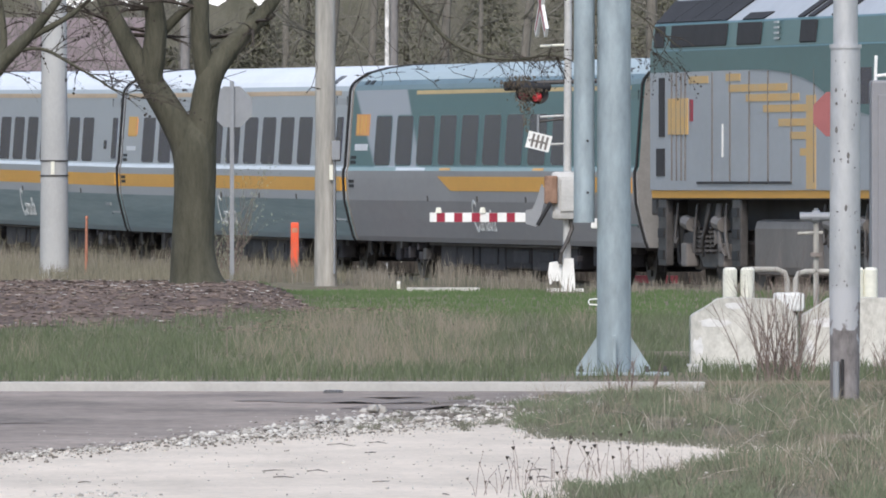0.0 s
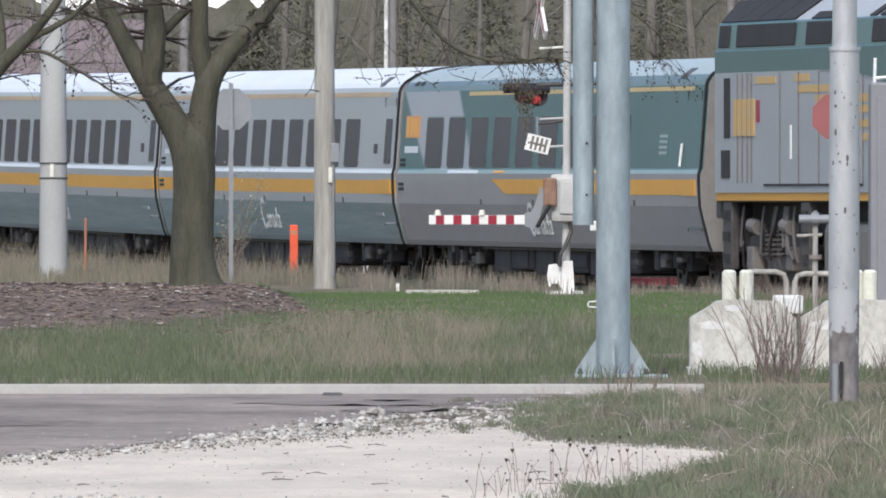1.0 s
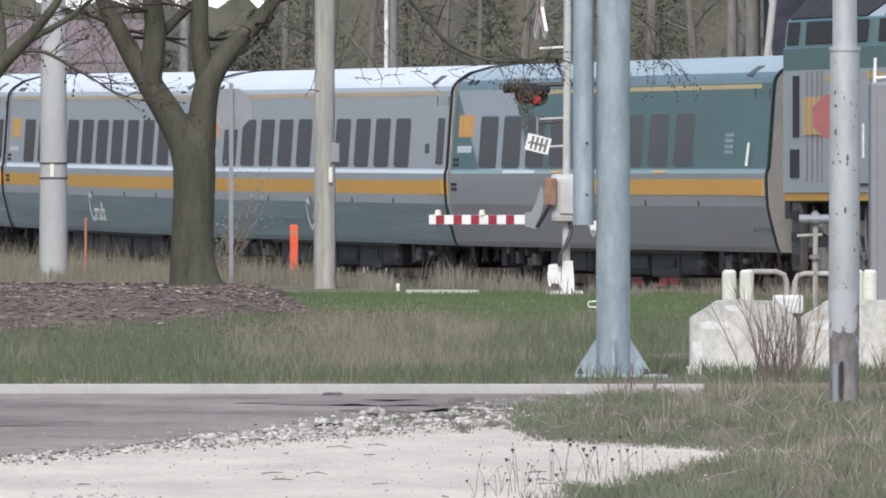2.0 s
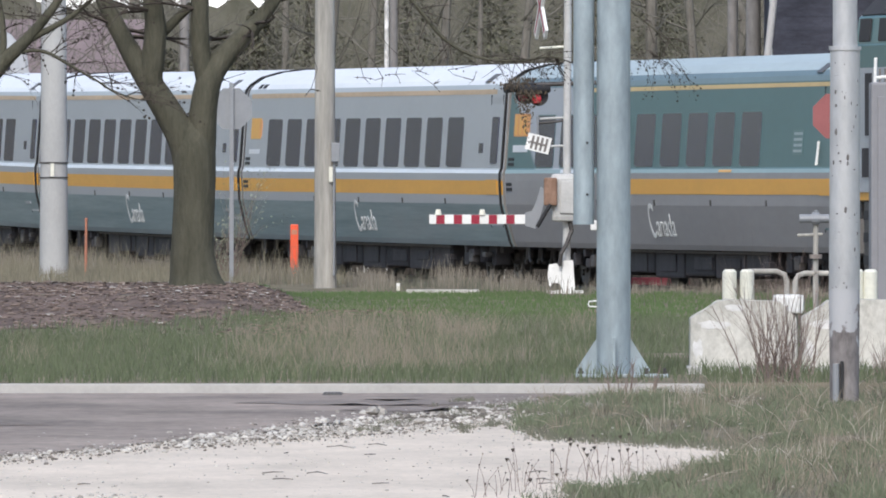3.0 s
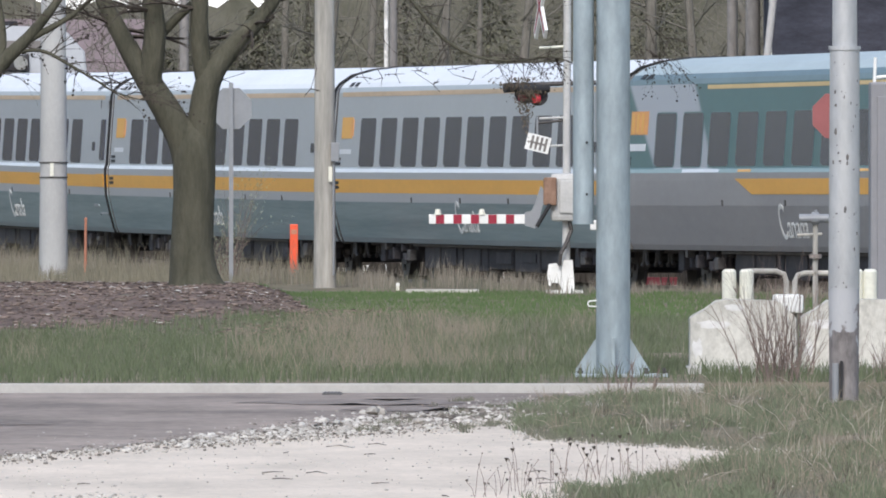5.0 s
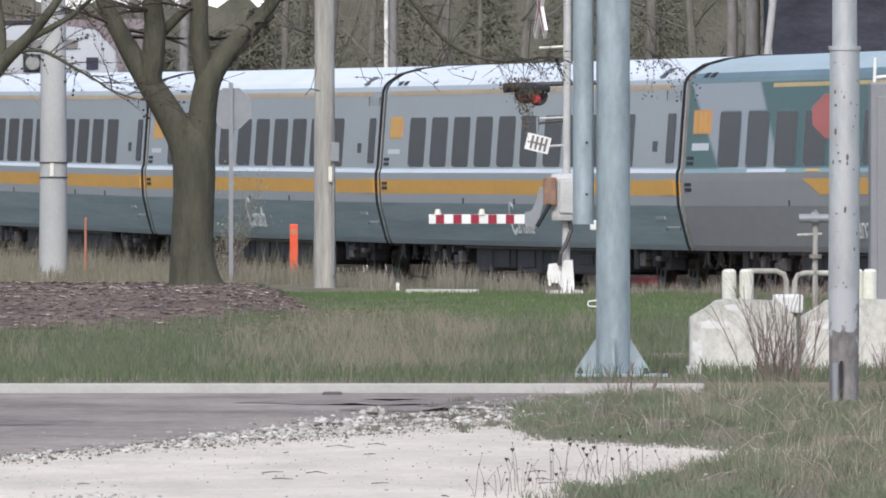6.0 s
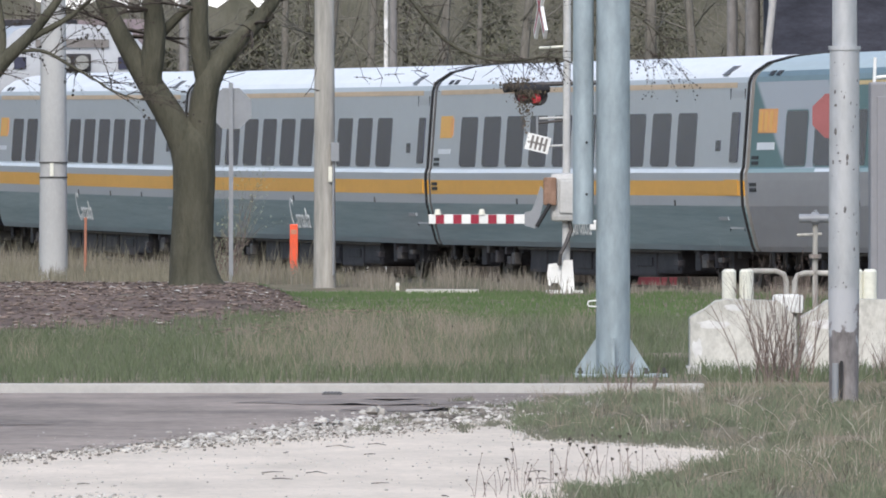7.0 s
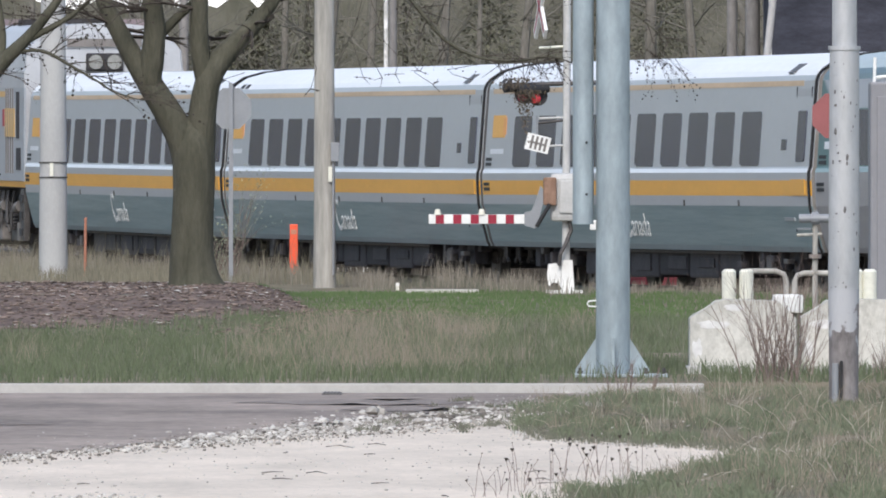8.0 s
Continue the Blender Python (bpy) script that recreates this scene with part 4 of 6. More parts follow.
rows, dirt, edge_rows = [], [], rows
while len(rows) < 7000:
    f = U(0, 1)
    y = 116 + 29 * f ** 0.6
    x = float(np.interp(y, [116, 121, 125, 129, 133, 138, 144], [-3.6, -2.5, -1.85, -1.3, -0.8, 0.2, 1.0]))
    w = 0.12 + 0.5 * smooth(120, 136, y)
    x += 0.04 + abs(random.gauss(0, w)) if random.random() < 0.85 else -abs(random.gauss(0, 0.5 * w))
    if random.random() < smooth(-0.35, 0.25, noise.noise((x * 2.5, y * 0.5, 51))):
        big = random.random() < 0.06
        rows.append((x, y + random.gauss(-0.6, 0.8 + 1.0 * smooth(120, 132, y)), 0.002, U(0.014, 0.034) if big else U(0.004, 0.014)))
        if random.random() < 0.95:
            dirt.append((x + random.gauss(0, 0.1), y + random.gauss(-0.5, 1.2), 0.0, U(0.005, 0.022) if random.random() < 0.3 else U(0.004, 0.012)))
for _ in range(70):
    y = U(129, 141)
    x = -1.0 + (y - 131) * 0.13 + random.gauss(0.1, 0.35)
    rows.append((x + 0.3, y, 0.002, U(0.014, 0.04)))
for _ in range(120):
    y = U(124, 142)
    x = float(np.interp(y, [124, 128, 133, 138, 142], [-2.0, -1.45, -0.75, 0.1, 0.7])) + random.gauss(0.12, 0.22)
    rows.append((x, y, 0.0, U(0.014, 0.04)))
rows += [(-0.57, 136.6, 0.02, 0.075), (-0.50, 136.9, 0.01, 0.06), (-0.18, 132.4, 0.01, 0.06), (-0.94, 133.0, 0.0, 0.055), (0.20, 132.8, 0.0, 0.045), (-0.64, 137.2, 0.0, 0.05)]
rows += [(U(-2.4, -1.7), U(103.6, 104.6), 0.0, U(0.008, 0.022)) for _ in range(40)]
while len(edge_rows) < 520:
    y = U(104, 146)
    x = U(0.5, half_width(y))
    if random.random() < near_ok(x, y) * (1.0 if x < 2.6 else 0.35):
        edge_rows.append((x, y, ground_z(x, y) + 0.01, U(0.005, 0.016)))
stones("edge_stones", edge_rows, M["stone"], "small pale stones along the edge of the lot", "gravel")
lying = []
while len(lying) < 150:
    y = U(102, 146)
    x = U(0.4, half_width(y))
    if random.random() < near_ok(x, y) * (0.3 + 0.7 * smooth(1.0, 2.4, x)):
        l, lift, side, z = U(0.06, 0.24), U(0.0, 0.22), random.choice((-1, 1)), ground_z(x, y)
        lying.append([(x, y, z + 0.01, 0.0024), (x + side * l * 0.5, y + U(-0.2, 0.2), z + 0.03 + lift * 0.65, 0.002), (x + side * l, y + U(-0.3, 0.3), z + 0.03 + lift, 0.0012)])
V, Fc = tubes(lying, 4)
tagged(link_mesh("bent_stalks", V, Fc, [M["stalk_pale"]]), "pale bent stalks across the rough grass", "grass", kind="stuff")
stones("rubble", rows, M["stone"], "broken white stones strewn along the road edge", "rubble")
M["dirt"] = mat("dirt", (0.055, 0.05, 0.044), 0.95, 0.0, 0.3, 4, 20, 0.0, 0.1, (1, 1, 1), 0.8, (0.24, 0.215, 0.19))
stones("dirt_clods", dirt, M["dirt"], "dark clods of dirt among the stones", "dirt")
M["damp"] = mat("damp", (0.13, 0.11, 0.098), 0.9, 0.0, 0.3, 1.5, 14, 0.3, 0.2, (0.6, 0.3, 1), 0, (0.31, 0.262, 0.23))
for name, pts in (("road_stain", [(-1.75, 143.6), (-1.2, 142.6), (-0.3, 142.3), (0.5, 143.2), (0.3, 144.4), (-0.5, 144.9), (-1.4, 144.6)]), ("road_stain", [(-0.9, 139.2), (-0.2, 139.0), (0.35, 140.2), (-0.1, 141.0), (-0.7, 140.4)]),
                  ("road_stain", [(-5.2, 131.5), (-4.2, 131.2), (-3.0, 131.8), (-3.6, 132.5), (-4.8, 132.3)])):
    sheet(name, pts, 0.011, M["damp"], "dark damp stain on the asphalt", "stain")
heap = []
for cx, cy, n in ((0.10, 135.6, 60), (-0.25, 134.4, 34), (0.32, 138.6, 46)):
    heap += [(cx + random.gauss(0, 0.13), cy + random.gauss(0, 0.5), 0.0, U(0.014, 0.04)) for _ in range(n)]
stones("dirt_heap", heap, M["dirt"], "dark heaps of earth at the road edge", "dirt")
dirt = [(U(-3.4, 2.6), U(103, 126), 0.0, U(0.003, 0.009)) for _ in range(240)]
stones("dark_crumbs", dirt, M["dirt"], "dark crumbs scattered on the lot", "dirt")
tw = []
for _ in range(18):
    x, y, l = U(-3.2, 2.2), U(103.5, 125), U(0.03, 0.22)
    if x < lot_edge(y):
        tw.append([(x, y, 0.008, 0.004), (x + l * 0.5, y + U(-0.3, 0.3), 0.012, 0.004), (x + l, y + U(-0.5, 0.5), 0.007, 0.002)])
V, Fc = tubes(tw, 4)
tagged(link_mesh("fallen_sticks", V, Fc, [M["dirt"]]), "small dark sticks lying on the lot", "sticks", kind="stuff")
rows = [(U(-3.4, 0.9), U(104, 128), 0.0, 0.004 + 0.012 * random.random() ** 4) for _ in range(700)]
stones("loose_gravel", rows, M["stone"], "loose gravel on the lot", "gravel")
rows = []
while len(rows) < 6000:
    x, y = U(-6.5, -1.5), U(194, 238)
    if in_mulch(x, y):
        rows.append((x, y, ground_z(x, y) + 0.012, U(0.02, 0.042) if random.random() < 0.16 else U(0.007, 0.02)))
M["chip"] = mat("chip", (0.03, 0.023, 0.02), 0.95, 0.0, 0.2, 3, 20, 0.0, 0.1, (1, 1, 1), 0.85, (0.31, 0.24, 0.20))
stones("pale_chips", [(x, y, z + 0.01, s * 0.75) for x, y, z, s in rows[::11]], M["stone"], "pale flecks of wood on the mulch", "mulch", 0.6)
for _ in range(1500):
    y = U(184, 214)
    x = random.gauss(-1.3, 0.7)
    if not in_mulch(x, y) and -3.0 < x < 0.4:
        rows.append((x, y, ground_z(x, y) + U(0.03, 0.09), U(0.008, 0.022)))
stones("mulch_chips", rows, M["chip"], "brown bark chips on the mound", "mulch", 0.6)


# ---- poles, masts and signs ----
def px(x, y):
    """Ground place of a thing: across and away."""
    return (x, y, ground_z(x, y))


def concrete_pole():
    e = thing("utility_pole", "thick pale concrete utility pole with a steel band", "utility pole", at=px(-6.55, 285))
    part("shaft", rodded((0, 0, -0.1), (0, 0, 9.5), 0.245, 0.17, 20), M["pole_concrete"], e, smooth=True)
    for z in (1.73, 1.98):
        part("band", rodded((0, 0, z - 0.012), (0, 0, z + 0.012), 0.243, 0.243, 20), M["steel_grime"], e)
    part("marker", boxed(-0.05, 0.01, -0.262, -0.235, 1.75, 1.97), M["cream"], e, "pale yellow reflective marker")
    return e


def wood_pole():
    e = thing("utility_pole", "weathered grey wooden utility pole with a meter box", "utility pole", at=px(-1.87, 268))
    part("shaft", rodded((0, 0, -0.1), (-0.01, 0, 9.8), 0.178, 0.125, 18), M["pole_wood"], e, smooth=True)
    bx = part("meter_box", boxed(0.10, 0.23, -0.22, -0.08, 2.0, 2.30, bevel=0.01), M["sign_grey"], e, "small grey box")
    part("conduit", rodded((0.14, -0.15, 0.2), (0.14, -0.15, 2.0), 0.018), M["sign_grey"], bx)
    part("tag", boxed(0.06, 0.12, -0.185, -0.155, 1.68, 1.92), M["cream"], e, "pale tag")
    return e


def octagon(bm, cx, y0, y1, cz, r):
    pts = [(cx + r * math.cos(radians(22.5 + 45 * k)), cz + r * math.sin(radians(22.5 + 45 * k))) for k in range(8)]
    a = [bm.verts.new((x, y0, z)) for x, z in pts]
    b = [bm.verts.new((x, y1, z)) for x, z in pts]
    bm.faces.new(a), bm.faces.new(b[::-1])
    for i in range(8):
        bm.faces.new((a[i], b[i], b[(i + 1) % 8], a[(i + 1) % 8]))
    return bm


def stop_sign(at, face, label, z, r, top):
    e = thing("stop_sign", label, "road sign", at=at)
    part("post", boxed(-0.035, 0.035, -0.03, 0.03, -0.05, top, bevel=0.006), M["sign_grey"], e)
    part("sign_plate", octagon(bmesh.new(), 0.0, -0.05 if face == "red_paint" else 0.035, -0.035 if face == "red_paint" else 0.05, z, r), M[face], e)
    return e


concrete_pole()
wood_pole()
stop_sign(px(-3.45, 276), "sign_grey", "grey back of a stop sign on a steel post", 2.86, 0.36, 3.28)
M["faded_red"] = mat("faded_red", (0.27, 0.09, 0.09), 0.6, 0.0, 0.12, 3, 20, 0.03)
s2 = stop_sign(px(5.36, 232), "sign_grey", "faded red stop sign on a steel post", 2.53, 0.33, 2.7)
part("sign_face", octagon(bmesh.new(), 0.0, -0.045, -0.034, 2.53, 0.33), M["faded_red"], s2)
d = thing("marker_post", "orange plastic marker post in the grass", "marker post", at=px(-2.506, 285))
part("blade", boxed(-0.068, 0.068, -0.03, 0.03, -0.05, 1.03, bevel=0.015), M["orange"], d)
part("reflector", boxed(-0.05, 0.05, -0.036, -0.03, 0.86, 0.94), M["orange_faded"], d)
d = thing("survey_stake", "thin faded orange stake among weeds", "stake", at=px(-6.1, 289))
part("stake", rodded((0, 0, -0.05), (0.01, 0, 1.0), 0.026, 0.022, 8), M["orange_faded"], d)
part("cap", rodded((0.01, 0, 0.98), (0.01, 0, 1.03), 0.03, 0.026, 8), M["orange_faded"], d)


M["mast_paint"] = mat("mast_paint", (0.44, 0.44, 0.43), 0.6, 0.0, 0.2, 3, 25, 0.1)


def crossing_signal():
    e = thing("crossing_signal", "railway crossing signal with lowered red and white gate arm", "crossing signal", at=px(1.842, 254))
    part("mast", rodded((0, 0, 0), (0.03, 0, 6.2), 0.062, 0.056, 14), M["mast_paint"], e, "pale grey painted mast", smooth=True)
    b = part("base", prism([(-0.07, 0.05), (0.13, 0.05), (0.125, 0.12), (0.10, 0.50), (-0.065, 0.50), (-0.07, 0.12)], -0.12, 0.12), M["white_paint"], e, "white cast base")
    part("junction_box", prism([(-0.27, 0.14), (-0.24, 0.11), (-0.20, 0.16), (-0.13, 0.16), (-0.075, 0.10), (-0.072, 0.42), (-0.15, 0.455), (-0.26, 0.44), (-0.28, 0.30)], -0.11, 0.10), M["white_paint"], b)
    part("base_plate", boxed(-0.29, 0.25, -0.24, 0.24, -0.02, 0.05, bevel=0.01), M["white_paint"], b)
    V, Fc = tubes([[(-0.10, -0.17, 0.42, 0.03), (-0.08, -0.2, 0.6, 0.03), (0.0, -0.15, 0.75, 0.03), (0.08, -0.1, 0.95, 0.03), (0.05, -0.1, 1.1, 0.03)]], 6)
    link_mesh("cable", V, Fc, [M["steel_grime"]], None, e)
    m = part("mechanism_box", boxed(-0.24, 0.42, -0.2, 0.2, 1.08, 1.80, bevel=0.08), M["mast_paint"], e, "pale grey gate mechanism housing")
    part("box_flange", boxed(0.36, 0.46, -0.26, 0.26, 0.95, 1.10, bevel=0.02), M["white_paint"], m)
    part("lid", boxed(-0.10, 0.38, -0.23, -0.2, 1.2, 1.70, bevel=0.02), M["mast_paint"], m)
    part("hub_plate", boxed(-0.34, -0.14, -0.30, -0.19, 1.32, 1.74, bevel=0.03), M["rust_brown"], m, "rusty brown hub")
    a = part("arm_bracket", prism([(-0.62, 1.02), (-0.45, 0.97), (-0.38, 1.2), (-0.30, 1.5), (-0.38, 1.62), (-0.46, 1.36), (-0.52, 1.24), (-0.62, 1.22)], -0.26, -0.16), M["sign_grey"], e)
    part("spring", rodded((-0.44, -0.3, 1.0), (-0.24, -0.3, 1.34), 0.03), M["black_rubber"], a)
    g = part("gate_arm", boxed(-2.055, -0.59, -0.20, -0.15, 1.045, 1.185, bevel=0.008), M["white_paint"], e, "white gate arm with red bands")
    for k in range(5):
        x = -1.95 + 0.262 * k
        part("red_band", boxed(x, x + 0.125, -0.206, -0.196, 1.047, 1.183), M["red_paint"], g)
    for x in (-1.92, -1.26):
        part("arm_lamp", rodded((x, -0.175, 1.18), (x, -0.175, 1.265), 0.055, 0.035, 12), M["cream"], g)
    # lamps with hoods on a crossbar
    c = part("crossbar", rod(rodded((-0.85, 0.0, 3.12), (0.45, 0.0, 3.16), 0.035), (-0.42, 0, 2.55), (0.0, 0, 2.6), 0.02), M["steel_grime"], e)
    for x, z, lit in ((-0.42, 2.92, True), (-0.62, 2.95, False)):
        h = part("lamp_hood", rodded((x + 0.16, 0.0, z + 0.15), (x - 0.30, -0.22, z + 0.13), 0.06, 0.075, 14), M["black_rubber"], e, "black hooded flashing lamp")
        part("backplate", rodded((x, 0.04, z + 0.04), (x, 0.02, z + 0.04), 0.15, 0.15, 20), M["underside"], h)
        part("lens", rodded((x, 0.0, z), (x - 0.06, -0.05, z), 0.068, 0.068, 18), M["lamp_red"] if lit else M["red_paint"], h)
    sg = part("track_sign", boxed(-0.60, -0.24, -0.06, -0.045, 2.125, 2.375), M["white_paint"], e, "small white sign with dark bars")
    sg.matrix_basis = Matrix.Translation((-0.42, -0.05, 2.25)) @ Euler((0, radians(14), 0)).to_matrix().to_4x4() @ Matrix.Translation((0.42, 0.05, -2.25))
    for k in range(4):
        part("bar", boxed(-0.53 + 0.07 * k, -0.495 + 0.07 * k, -0.066, -0.058, 2.15, 2.35), M["tank_grey"], sg)
    part("bar", boxed(-0.55, -0.29, -0.07, -0.062, 2.235, 2.262), M["tank_grey"], sg)
    for z in (2.2, 2.62):
        part("sign_arm", rodded((-0.4, -0.03, z), (0.0, 0, z + 0.02), 0.018), M["mast_paint"], e)
    part("hanger", rodded((-0.43, -0.03, 2.35), (-0.43, -0.03, 2.66), 0.016), M["sign_grey"], e)
    # crossbuck, nearly edge on
    for k, (x0, x1) in enumerate(((-0.48, -0.30), (-0.26, -0.40))):
        bm = bmesh.new()
        box(bm, -0.022, 0.022, -0.6, 0.6, -0.09, 0.09)
        cb = part("crossbuck_board", bm, M["white_paint"], e, "white crossbuck board with red edge")
        cb.matrix_basis = Matrix.Translation((-0.38, -0.05, 4.3)) @ Euler((radians(45 if k else -45), 0, radians(10))).to_matrix().to_4x4()
        part("red_edge", box(bmesh.new(), -0.026, 0.026, -0.55, 0.55, -0.03, 0.03), M["red_paint"], cb)
    part("crossbuck_arm", rodded((-0.4, -0.03, 3.68), (0.0, 0, 3.7), 0.02), M["cream"], e)
    return e


M["lamp_red"] = mat("lamp_red", (0.5, 0.05, 0.06), 0.4)
lb = M["lamp_red"].node_tree.nodes["Principled BSDF"]
lb.inputs["Emission Color"].default_value = (1.0, 0.06, 0.05, 1)
lb.inputs["Emission Strength"].default_value = 0.03
crossing_signal()


def steel_mast():
    e = thing("steel_mast", "galvanised steel mast with gusseted base and hanging tube", "steel mast", at=px(1.545, 154))
    part("shaft", rodded((0, 0, 0.02), (0, 0, 7.5), 0.155, 0.15, 28), M["galvanised"], e, smooth=True)
    bp = part("base_plate", boxed(-0.36, 0.50, -0.3, 0.3, 0.0, 0.03, bevel=0.008), M["galvanised"], e)
    for s, w in ((-1, 0.34), (1, 0.33)):
        part("gusset", prism([(s * 0.13, 0.035), (s * w, 0.035), (s * w, 0.07), (s * 0.15, 0.36), (s * 0.13, 0.36)], -0.012, 0.012), M["galvanised"], e, "triangular gusset plate")
    part("gusset", prism([(-0.012, 0.035), (0.012, 0.035), (0.012, 0.36), (-0.012, 0.36)], -0.34, -0.13), M["galvanised"], e)
    for x, y in ((-0.3, -0.22), (0.3, -0.22), (0.46, -0.1), (-0.3, 0.22), (0.3, 0.22)):
        part("anchor_bolt", rod(rodded((x, y, 0.03), (x, y, 0.085), 0.016, 0.016, 8), (x, y, 0.036), (x, y, 0.058), 0.03, 0.03, 6), M["steel_grime"], bp)
    t = part("hanging_tube", rodded((-0.27, 0.0, 1.392), (-0.27, 0.0, 6.2), 0.096, 0.092, 24), M["galvanised"], e, "galvanised tube, open below", smooth=True)
    part("tube_collar", rodded((-0.27, 0, 1.388), (-0.27, 0, 1.408), 0.0965, 0.0965, 24), M["galvanised"], t)
    for z in (2.13, 1.66):
        part("bolt", rodded((-0.24, -0.10, z), (-0.24, -0.088, z), 0.012, 0.012, 8), M["black_rubber"], t)
    part("bracket_arm", rodded((-0.4, 0, 6.0), (0.1, 0, 6.0), 0.08), M["galvanised"], e)
    V, Fc = tubes([[(-0.15, -0.06, 0.64, 0.007), (-0.22, -0.06, 0.645, 0.007), (-0.232, -0.06, 0.665, 0.007), (-0.22, -0.06, 0.69, 0.007), (-0.15, -0.06, 0.695, 0.007)]], 6)
    link_mesh("hook", V, Fc, [M["white_paint"]], None, e)
    return e


steel_mast()


def rusted_pole():
    e = thing("lamp_post", "silver painted steel post with a rusted lower end", "lamp post", at=(3.24, 137, 0.02))
    part("lower_shaft", rodded((0, 0, 0.0), (0, 0, 1.0), 0.116, 0.1255, 24), M["peeling"], e, "rusted dark lower end", smooth=True)
    part("shaft", rodded((0, 0, 1.0), (0.006, 0, 2.95), 0.126, 0.12, 24), M["pole_silver"], e, smooth=True)
    part("collar", rodded((0.006, 0, 2.93), (0.006, 0, 2.963), 0.13, 0.13, 24), M["pole_silver"], e)
    part("upper_shaft", rodded((0.006, 0, 2.95), (0.01, 0, 6.5), 0.10, 0.09, 24), M["pole_silver"], e, smooth=True)
    rnd = random.Random(5)
    for _ in range(46):
        z = rnd.uniform(1.0, 2.3) if rnd.random() < 0.7 else rnd.uniform(2.3, 2.85)
        a = rnd.uniform(-2.6, -0.5)
        r = 0.1265 - 0.003 * (z - 0.87)
        w = rnd.choice((0.003, 0.004, 0.006, 0.009, 0.014))
        bm = bmesh.new()
        bmesh.ops.create_icosphere(bm, subdivisions=1, radius=1, matrix=Matrix.Translation((r * math.cos(a), r * math.sin(a), z)) @ Matrix.Diagonal((w, 0.004, w * rnd.choice((0.5, 1.0, 2.2, 3.0)), 1)))
        part("rust_blister", bm, M["undergear"], e)
    part("conduit", rodded((-0.07, -0.13, 0.08), (-0.07, -0.13, 0.40), 0.028), M["sign_grey"], e)
    part("hatch_lug", boxed(-0.035, -0.01, -0.15, -0.11, 0.1, 0.42, bevel=0.006), M["black_rubber"], e)
    return e


rusted_pole()


def barrier(at, w, label):
    """Concrete barrier block, seen from the side: stepped shoulders."""
    e = thing("concrete_barrier", label, "concrete barrier", "concrete barriers", at=at)
    b = prism([(0.0, -0.05), (w, -0.05), (w, 0.50), (w - 0.04, 0.53), (w - 0.16, 0.66), (0.36, 0.675), (0.24, 0.66), (0.15, 0.58), (0.03, 0.525), (0.0, 0.50)], -0.35, 0.35)
    bmesh.ops.bevel(b, geom=b.edges[:], offset=0.008, segments=1, affect="EDGES")
    part("block", b, M["concrete"], e)
    r = random.Random(int(w * 100))
    for x, z, dx, dz in ((0.05, 0.40, 0.36, 0.085), (0.02, 0.12, 0.10, 0.20), (0.30, 0.56, 0.22, 0.07)):
        n = 16
        rim = [(x + dx * (0.5 + 0.5 * math.cos(6.283 * k / n) * r.uniform(0.7, 1.1)), z + dz * (0.5 + 0.5 * math.sin(6.283 * k / n) * r.uniform(0.6, 1.1))) for k in range(n)]
        part("paint_patch", prism(rim, -0.3535, -0.349), M["whitewash"], e, "flaking white paint")
    part("footing", boxed(-0.03, w + 0.02, -0.42, 0.42, -0.06, 0.06, bevel=0.02), M["kerb"], e)
    return e


barrier((2.27, 156.3, 0.10), 0.98, "worn whitewashed concrete barrier block, shrub before it")
barrier((3.30, 156.6, 0.10), 1.4, "worn concrete barrier block beside the post")


def gas_station():
    for x in (2.70, 2.865, 3.90, 4.03):
        p = thing("bollard", "cream painted steel bollard behind the barrier", "bollard", "bollards round the pipes", at=(x, 160, 0.1))
        part("tube", rodded((0, 0, 0), (0, 0, 0.90), 0.068, 0.068, 18), M["cream"], p, smooth=True)
        part("cap", rodded((0, 0, 0.90), (0, 0, 0.925), 0.068, 0.045, 18), M["cream"], p)
    e = thing("gas_pipes", "grey gas pipework with a valve", "pipework", at=(3.0, 161, 0.1))
    for name, path in (("pipe", [(-0.1, 0, 0.90), (0.16, 0, 0.90), (0.24, 0, 0.87), (0.26, 0, 0.80), (0.26, 0, 0.0)]),
                       ("pipe", [(0.34, 0, 0.0), (0.34, 0, 0.80), (0.37, 0, 0.86), (0.43, 0, 0.88), (0.9, 0, 0.88)]),
                       ("riser", [(0.535, 0, 0.0), (0.535, 0, 1.42)]),
                       ("side_pipe", [(0.36, 0, 1.24), (0.6, 0, 1.25)])):
        V, Fc = tubes([[(*p, 0.026 if name != "side_pipe" else 0.016) for p in path]], 10)
        link_mesh(name, V, Fc, [M["pole_wood"]], None, e)
    v = part("valve", rod(rod(rodded((0.38, -0.02, 1.40), (0.72, -0.02, 1.40), 0.042), (0.50, -0.02, 1.40), (0.57, -0.02, 1.40), 0.06), (0.535, -0.02, 1.40), (0.535, -0.02, 1.48), 0.02), M["sign_grey"], e)
    part("flange", rodded((0.535, 0, 1.02), (0.535, 0, 1.06), 0.06), M["rust"], e)
    part("meter", boxed(0.13, 0.42, -0.2, 0.05, 0.50, 0.68, bevel=0.03), M["white_paint"], e, "white meter case")
    part("meter_leg", rodded((0.28, -0.08, 0.0), (0.28, -0.08, 0.52), 0.03), M["sign_grey"], e)
    return e


